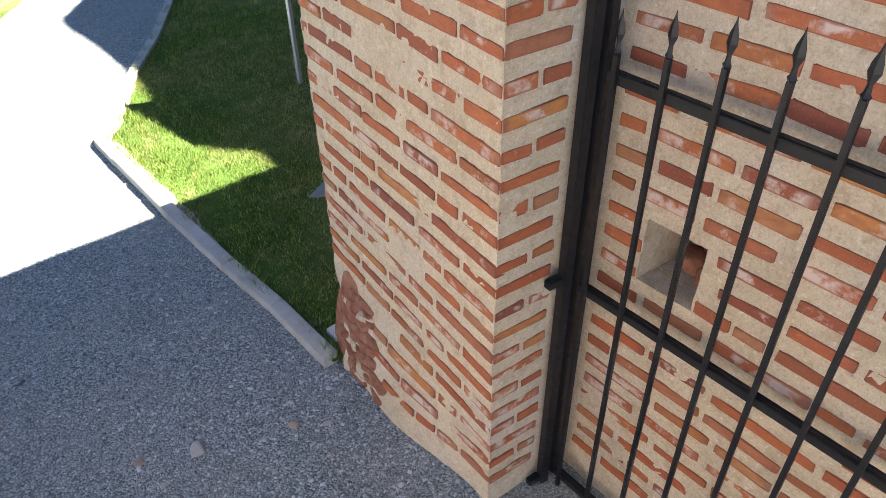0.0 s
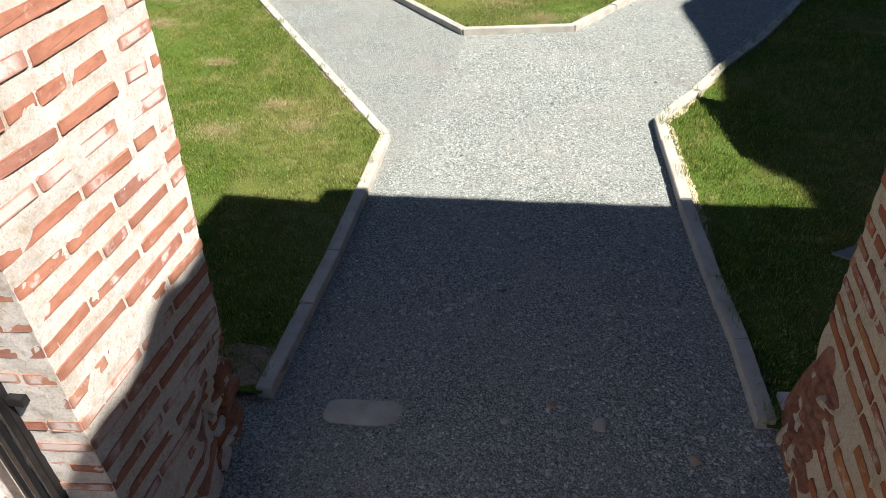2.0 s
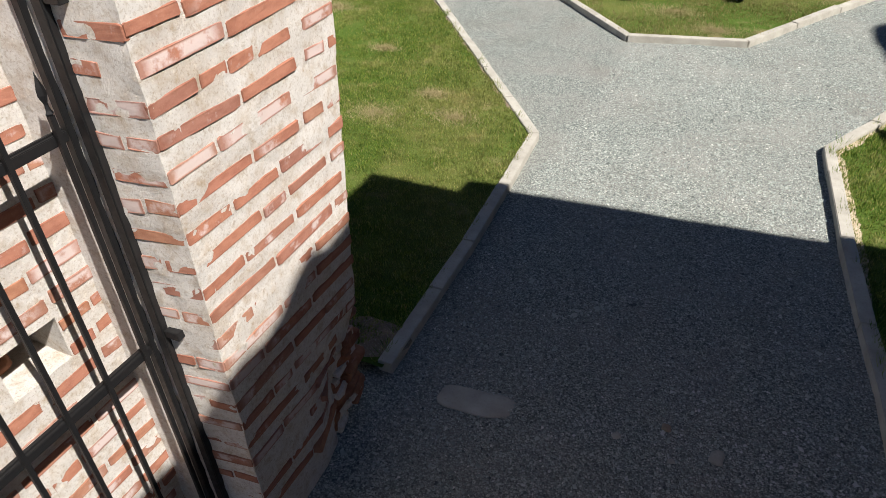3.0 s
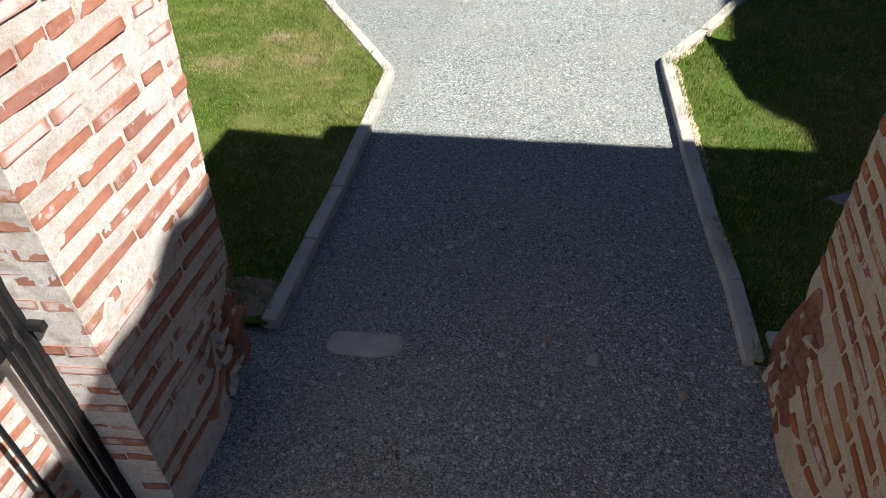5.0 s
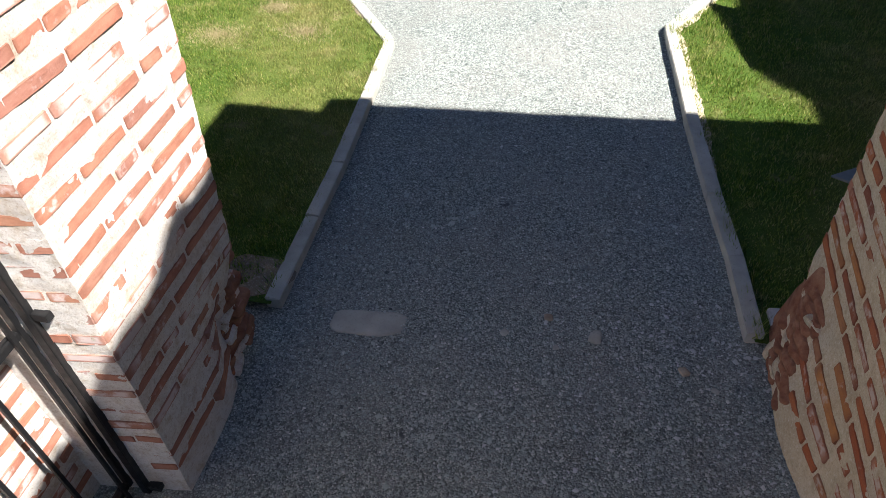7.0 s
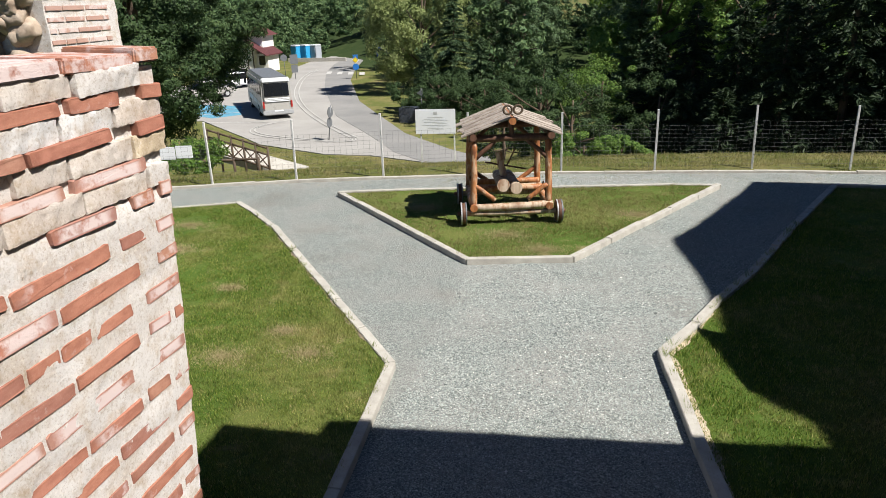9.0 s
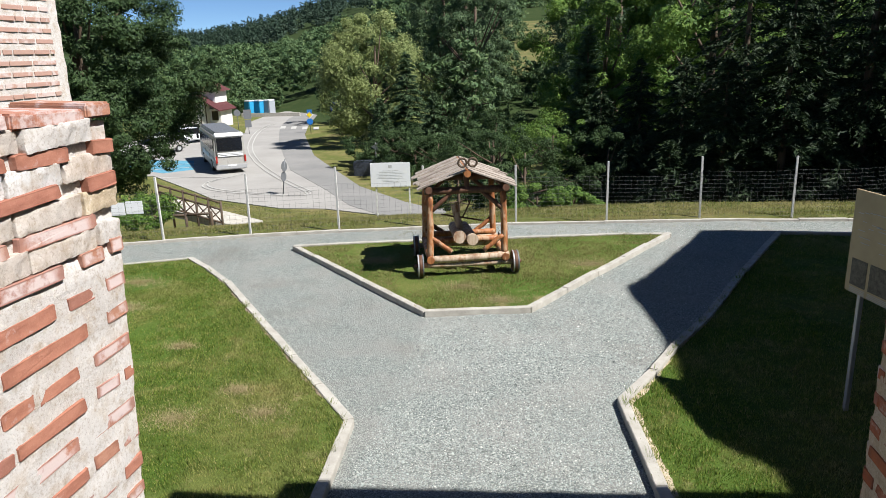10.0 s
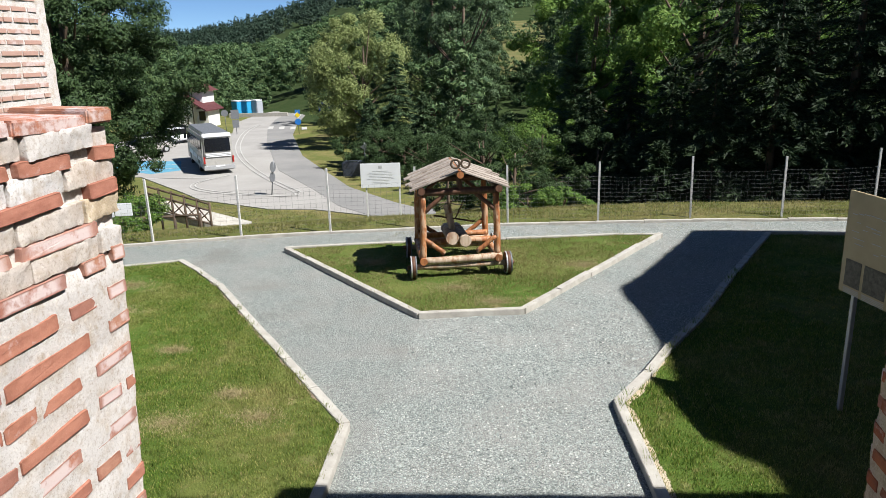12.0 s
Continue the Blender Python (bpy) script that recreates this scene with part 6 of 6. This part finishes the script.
for i, (x, y, tall, wide) in enumerate(((-11.6, 74, 18, 4.4), (-8.0, 70, 17, 3.8), (4.6, 74, 18, 4.6), (-10.4, 82, 21, 4.6), (4.6, 60, 16, 4.0), (-8.6, 92, 19, 3.4), (5.2, 90, 20, 4.0))):
    broad_tree("pine_tree", x, y, tall, wide, 34000, 0.15, M_NEEDLE_BLUE, 20 + i, "tall blue-green pine on the hillside", 150, 0.02)
conifer("young_pine", 1.6, 40.0, 7.2, 1.7, 8000, 0.14, M_NEEDLE_BLUE, 31, "young upright pine at the wood's edge", 0.1, -0.2)
for i, (x, y, tall, wide, mat) in enumerate(((-1.2, 26.5, 3.0, 1.7, M_LEAF_DARK), (0.5, 21.2, 1.8, 1.0, M_LEAF_MID), (-2.6, 29, 4.0, 1.9, M_LEAF_DARK), (1.9, 27.5, 3.0, 1.6, M_LEAF_DARK), (-4.4, 31.5, 3.0, 1.7, M_LEAF_DARK), (-0.2, 32, 3.4, 2.2, M_LEAF_MID), (-0.6, 22.0, 1.5, 1.1, M_LEAF_MID))):
    broad_tree("shrub", x, y, tall, wide, 16000, 0.058, mat, 40 + i, "leafy green shrub behind the wire fence", 45, 0.0, category="shrub")
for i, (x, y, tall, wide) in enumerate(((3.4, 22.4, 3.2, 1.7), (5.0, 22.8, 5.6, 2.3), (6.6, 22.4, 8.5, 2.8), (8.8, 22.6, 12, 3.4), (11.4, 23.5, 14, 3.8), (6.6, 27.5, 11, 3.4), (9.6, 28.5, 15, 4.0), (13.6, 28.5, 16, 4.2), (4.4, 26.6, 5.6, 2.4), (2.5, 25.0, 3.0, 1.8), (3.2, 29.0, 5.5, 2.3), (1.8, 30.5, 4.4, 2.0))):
    conifer("spruce_tree", x, y, tall, wide, int(5000 + 2450 * tall), 0.080, M_NEEDLE_SHADED, 60 + i, "dark shaded spruce behind the wire fence", 0.0, 0.35, dense=30)
for i, (x, y, tall, wide) in enumerate(((2.6, 44, 12, 3.6), (3.4, 46, 6.5, 3.0), (7.2, 37, 13, 4.0), (10.5, 42, 17, 4.6), (5.4, 47, 17, 4.8))):
    broad_tree("broadleaf_tree", x, y, tall, wide, 34000, 0.14, M_LEAF_MID, 80 + i, "sunlit green broadleaf tree above the spruces", 80, 0.1)
for i, (x, y, tall, wide) in enumerate(((-13.5, 52.0, 3.5, 2.4), (-11.5, 49.5, 3.4, 2.3), (-9.5, 47.5, 3.6, 2.4), (-7.5, 45.0, 3.4, 2.4), (-5.0, 42.0, 3.2, 2.2), (-3.0, 38.0, 3.0, 2.0))):
    broad_tree("shrub", x, y, tall, wide, 12000, 0.085, M_LEAF_DARK, 120 + i, "dark green shrub at the foot of the firs", 40, 0.0, category="shrub")
# spruces added beyond the view, unseen, to shade the edge of the wood
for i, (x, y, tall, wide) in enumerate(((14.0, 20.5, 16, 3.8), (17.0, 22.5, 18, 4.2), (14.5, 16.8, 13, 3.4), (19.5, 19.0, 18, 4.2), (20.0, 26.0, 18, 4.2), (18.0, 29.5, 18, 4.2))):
    conifer("spruce_tree", x, y, tall, wide, 9000, 0.26, M_NEEDLE_SHADED, 100 + i, "unseen tall spruce added to shade the edge of the wood", 0.0, 0.35)


def wood(name, spots, n_each, leaf, material, label, seed, kind_of):
    """Far woods: many small trees joined into one."""
    g = np.random.default_rng(seed)
    ps, fs = [], []
    for i, (x, y, tall, wide) in enumerate(spots):
        z = height(x, y)
        if kind_of(i):
            p, face = conifer_points(tall, wide, n_each, seed + i, 0.08, 14, 0.2)
            face = face * [0.8, 0.8, 0] + [0, 0, 0.6]
        else:
            p, _, face = broad_points(tall, wide, n_each, 46, seed + i, 0.10)
        ps.append(p + [x, y, z])
        fs.append(face)
    p = np.concatenate(ps)
    ob = new(name, leaf_mesh(name, p, leaf * 1.2, material, 1.5, 0.2, seed, None, True, np.concatenate(fs)))
    return tagged(ob, label, "woods", kind="stuff")


g = np.random.default_rng(77)


def spots_in(n, y0, y1, a0, a1, tall, wide, clear=True):
    out = []
    while len(out) < n:
        y = y0 + (y1 - y0) * g.random()
        a = g.uniform(a0, a1)
        x = a * y
        if clear and (-0.098 < x / y < 0.028 and 76 < y < 152):
            continue
        if -47 < x < -22 and y < 116:
            continue
        size = tall * g.uniform(0.75, 1.2)
        if a < -0.28 and y < 250:  # low wood at the mouth of the valley
            size = min(size, max(3.5, 0.020 * y + 3.5 - height(x, y)))
        out.append((x, y, size, wide * g.uniform(0.8, 1.2)))
    return out


wood("near_woods", spots_in(60, 84, 130, -0.22, 0.5, 14, 3.6), 2500, 0.33, M_FOREST, "mixed green wood on the near hillside", 200, lambda i: i % 3 == 0)
wood("near_woods", [(x, y, t, 3.4) for x, y, t in [(g.uniform(-9, 24), g.uniform(62, 92), g.uniform(8, 13)) for i in range(40)] if not -0.10 < x / y < 0.012] + [(-26 + 2.6 * i, 84 + 5 * g.random(), 9.5, 3.2) for i in range(6)], 2500, 0.285, M_FOREST, "mixed green wood across the valley floor", 250, lambda i: i % 2 == 0)
wood("near_woods", [(-52 + 3.2 * i, 114 + 9 * g.random(), 9.0, 3.6) for i in range(12)] + [(-60 + 5 * i, 90 + 8 * g.random(), 9.5, 3.6) for i in range(4)], 3600, 0.28, M_FOREST, "green trees behind the house and cabins", 300, lambda i: i % 4 == 0)
wood("hillside_woods", spots_in(230, 128, 250, -0.62, 0.55, 11.5, 4.0), 1100, 0.50, M_FOREST, "dense wooded hillside", 400, lambda i: i % 2 == 0)
wood("far_woods", spots_in(1150, 255, 600, -0.72, 0.3, 9.5, 2.8, False), 300, 0.62, M_FAR_HAZED, "far forested ridge", 1200, lambda i: i % 3 > 0)
# low scrub on the open slopes between the trees
wood("scrub", [(y * g.uniform(-0.12, 0.05), y, g.uniform(1.2, 2.8), g.uniform(1.2, 2.2)) for y in [g.uniform(56, 108) for i in range(46)]], 1100, 0.17, M_FOREST, "low green scrub on the hillside", 500, lambda i: False)
wood("scrub", [(x, y, t, w) for x, y, t, w in [(g.uniform(-50, -17), g.uniform(102, 112), g.uniform(3.0, 6.0), g.uniform(2.0, 3.0)) for i in range(26)] if not -45 < x < -28], 1500, 0.24, M_FOREST, "bushy edge of the wood behind the cabins", 560, lambda i: False)
wood("scrub", [(y * g.uniform(-0.085, 0.012), y, g.uniform(1.5, 3.6), g.uniform(1.5, 2.6)) for y in [g.uniform(98, 165) for i in range(15)]], 700, 0.26, M_FOREST, "bushes scattered over the dry clearing", 620, lambda i: False)
# climbers on the slope below the banner
wood("undergrowth", [(-15.5 + 0.7 * i + g.uniform(-0.3, 0.3), 15.6 + g.uniform(0, 3.4), 0.9, 0.8) for i in range(9)], 2600, 0.055, M_LEAF_MID, "low green undergrowth on the bank", 1900, lambda i: False)

# ---- bricks of the walls ----
RIGHT_REF, LEFT_REF, LEFT_PITCH = 2.573 - 25 * PITCH, 2.415 - 24 * 0.129, 0.129
worn_left = lambda s, z: (z < 0.8 and s > 0.75) or (2.72 < z < 3.05 and s < 0.40 and noise.noise(Vector((s * 3.3, z * 9.0, 2.0))) > 0.05)
lay(pier_r, (1.412, 1.61), (0, 1), (-1, 0), 1.58, 0.12, 3.25, M_BRICK, 1, RIGHT_REF, foot_right, None, (0.23, 0.45, 0.22, 0.36), 0.0, skip=lambda s, z: z < 0.62 and s > 1.0)
lay(pier_r, (1.412, 1.61), (1, 0), (0, -1), 0.29, 0.12, 3.25, M_BRICK, 2, RIGHT_REF, None, None, (0.29, 0.145), 0.0)
lay(wall_r, (1.93, 1.55), (0, -1), (-1, 0), 2.3, 0.10, 3.35, M_BRICK, 3, RIGHT_REF + 0.03, swing, (1.55 - HOLE_R[1], 1.55 - HOLE_R[0], HOLE_R[2], HOLE_R[3]))
lay(pier_l, (-1.715, 1.39), (0, 1), (1, 0), 1.015, 0.12, 3.2, M_BRICK_PALE, 4, LEFT_REF, foot_left, None, (0.24, 0.42), -0.0008, 2.75, worn_left, LEFT_PITCH, 0.015)
lay(pier_l, (-1.715, 1.39), (-1, 0), (0, -1), 0.24, 0.12, 3.2, M_BRICK_PALE, 5, LEFT_REF, foot_left, None, (0.24, 0.13), -0.0025, 2.75, None, LEFT_PITCH, 0.015)
lay(wall_l, (-2.23, 1.34), (0, -1), (1, 0), 1.9, 0.10, 3.2, M_BRICK_PALE, 6, LEFT_REF + 0.02, None, (1.34 - HOLE_L[1], 1.34 - HOLE_L[0], HOLE_L[2], HOLE_L[3]), pitch=LEFT_PITCH, joint=0.017)
# capping slabs on the broken crown of the left pier
cap = random.Random(31)
at = 1.36
while at < 2.52:
    size = cap.uniform(0.16, 0.36)
    ob = part("capping_brick", boxed(-0.30, 0.02, 0.0, min(size, 2.56 - at), -0.027, 0.027, 0.007), M_BRICK_PALE, pier_l)
    ob.matrix_basis = pose(-1.705, at, 3.352 + cap.uniform(-0.01, 0.01), cap.uniform(-2, 2), cap.uniform(-2, 2), cap.uniform(-2, 2))
    at += size + 0.015
rows_joined("brick_rows", tower, (-6.2, 7.32), (0, 1), (1, 0), 1.06, 1.5, 8.3, 7, 0.0, M_BRICK_FADED, None, 0.010, 0.048)
rows_joined("brick_rows", pier_r, (1.412, 1.61), (0, 1), (-1, 0), 1.57, 3.3, 6.6, 9, RIGHT_REF, M_BRICK_JOINED, lambda x, y: float(crown_r(x, y)[0]))
rows_joined("brick_rows", pier_r, (1.412, 3.19), (1, 0), (0, 1), 0.6, 0.2, 6.4, 10, RIGHT_REF, M_BRICK_JOINED, lambda x, y: float(crown_r(x, y)[0]))
rows_joined("brick_rows", pier_r, (2.28, 3.40), (0.9963, 0.0852), (-0.0852, 0.9963), 5.9, 0.2, 5.9, 13, RIGHT_REF, M_BRICK_JOINED)
rows_joined("brick_rows", ruin, (8.2, 2.9), (0, 1), (-1, 0), 9.0, 0.2, 9.6, 11, 0.0, M_BRICK_JOINED, lambda x, y: float(ruin_top(np.array([x]), np.array([y]))[0]))
rows_joined("brick_rows", pier_l, (-1.8, 2.40), (-1, 0), (0, 1), 4.8, 0.2, 3.2, 12, LEFT_REF, M_BRICK_JOINED)

# the tower's torn side shows its rubble core
core = random.Random(61)
for i in range(54):
    size = core.uniform(0.18, 0.36)
    stone = lump("rubble_stone", (size * core.uniform(0.9, 1.4), 0.30, size), 700 + i, M_ROCK, tower, 3, 0.5, 0.85)
    stone.matrix_basis = pose(core.uniform(-7.3, -6.36), 7.26 + core.uniform(-0.08, 0.04), core.uniform(2.9, 4.6), core.uniform(-25, 25), core.uniform(-40, 40), core.uniform(-25, 25))

# beds of old mortar broken into blocks between the upper courses
def broken_block(size, seed):
    """A squarish block of old mortar with crumbled edges."""
    p, f = block((-size[0] / 2, size[0] / 2, -size[1] / 2, size[1] / 2, -size[2] / 2, size[2] / 2), 0.014)
    half = np.array(size) / 2
    edge = np.sort(np.minimum((half - np.abs(p)) / 0.005, 1.0), axis=1)[:, 1:2]
    at = p + [seed * 1.7, seed * 0.9, 0]
    wear = np.stack([value_noise(at, 70, k) for k in (51, 52, 53)], 1)
    p = p - np.sign(p) * (1 - np.clip(edge, 0, 1)) * (0.001 + 0.006 * np.abs(wear)) + 0.0022 * wear
    return mesh_of("mortar_block", p, f, M_PLASTER if seed % 4 == 0 else M_MORTAR if seed % 7 == 1 else M_BLOCK if seed % 2 else M_MORTAR_PALE)


bed = random.Random(41)
row = math.ceil((2.72 - LEFT_REF) / LEFT_PITCH)
while LEFT_REF + row * LEFT_PITCH < 3.24:
    z = LEFT_REF + row * LEFT_PITCH + THICK
    at = 1.40
    while at < 2.42:
        size = bed.uniform(0.14, 0.42)
        end = min(at + size, 2.39 + 0.075 * (z - 1.35))
        if bed.random() < 0.95 and end - at > 0.05:
            seed = 300 + row * 9 + int(at * 10)
            block_ob = sub("mortar_block", broken_block((0.14, end - at, (LEFT_PITCH - THICK) * bed.uniform(1.06, 1.2)), seed), pier_l)
            lean = 0.013 * (z - 1.2)
            block_ob.matrix_basis = pose(-1.783 + lean + bed.uniform(-0.012, 0.003), (at + end) / 2 + 0.02, z + (LEFT_PITCH - THICK) / 2, bed.uniform(-1.2, 1.2), bed.uniform(-1, 1), bed.uniform(-0.8, 0.8))
        at += size + bed.uniform(0.005, 0.022)
    row += 1

# bare soil along the inner sides of the kerbs
def soil_strip(corners, width, high, low, material, label):
    line = [Vector(c) for c in corners]
    bm = bmesh.new()
    edge_a, edge_b = [], []
    total = sum((b - a).length for a, b in zip(line, line[1:]))
    run = 0.0
    for a, b in zip(line, line[1:]):
        side = Vector((-(b - a).y, (b - a).x)).normalized()
        for i in range(24):
            p = a.lerp(b, i / 24)
            at = run + (b - a).length * i / 24
            fade = min(1.0, at / 0.5, (total - at) / 0.6)
            q = p + side * max(0.006, fade * width * (1 + 0.7 * noise.noise(Vector((at * 3.1, 0, 0))) + 0.2 * noise.noise(Vector((at * 14.0, 3, 0)))))
            edge_a.append(bm.verts.new((p.x, p.y, high)))
            edge_b.append(bm.verts.new((q.x, q.y, low)))
        run += (b - a).length
    for i in range(len(edge_a) - 1):
        bm.faces.new((edge_a[i], edge_a[i + 1], edge_b[i + 1], edge_b[i]))
    bmesh.ops.recalc_face_normals(bm, faces=bm.faces[:])
    tagged(part("bare_soil", bm, material, None), label, "soil", kind="structure")


soil_strip(((1.40, 8.10), (1.07, 7.46), (0.745, 6.80), (0.80, 6.33), (0.928, 5.28), (1.05, 4.40)), 0.068, 0.043, 0.036, M_SAND, "strip of bare sandy soil inside the kerb")
soil_strip(((-1.99, 6.11), (-3.65, 8.25), (-5.19, 10.24), (-5.97, 11.08)), 0.075, 0.070, 0.066, M_EARTH, "strip of bare brown soil between lawn and kerb")
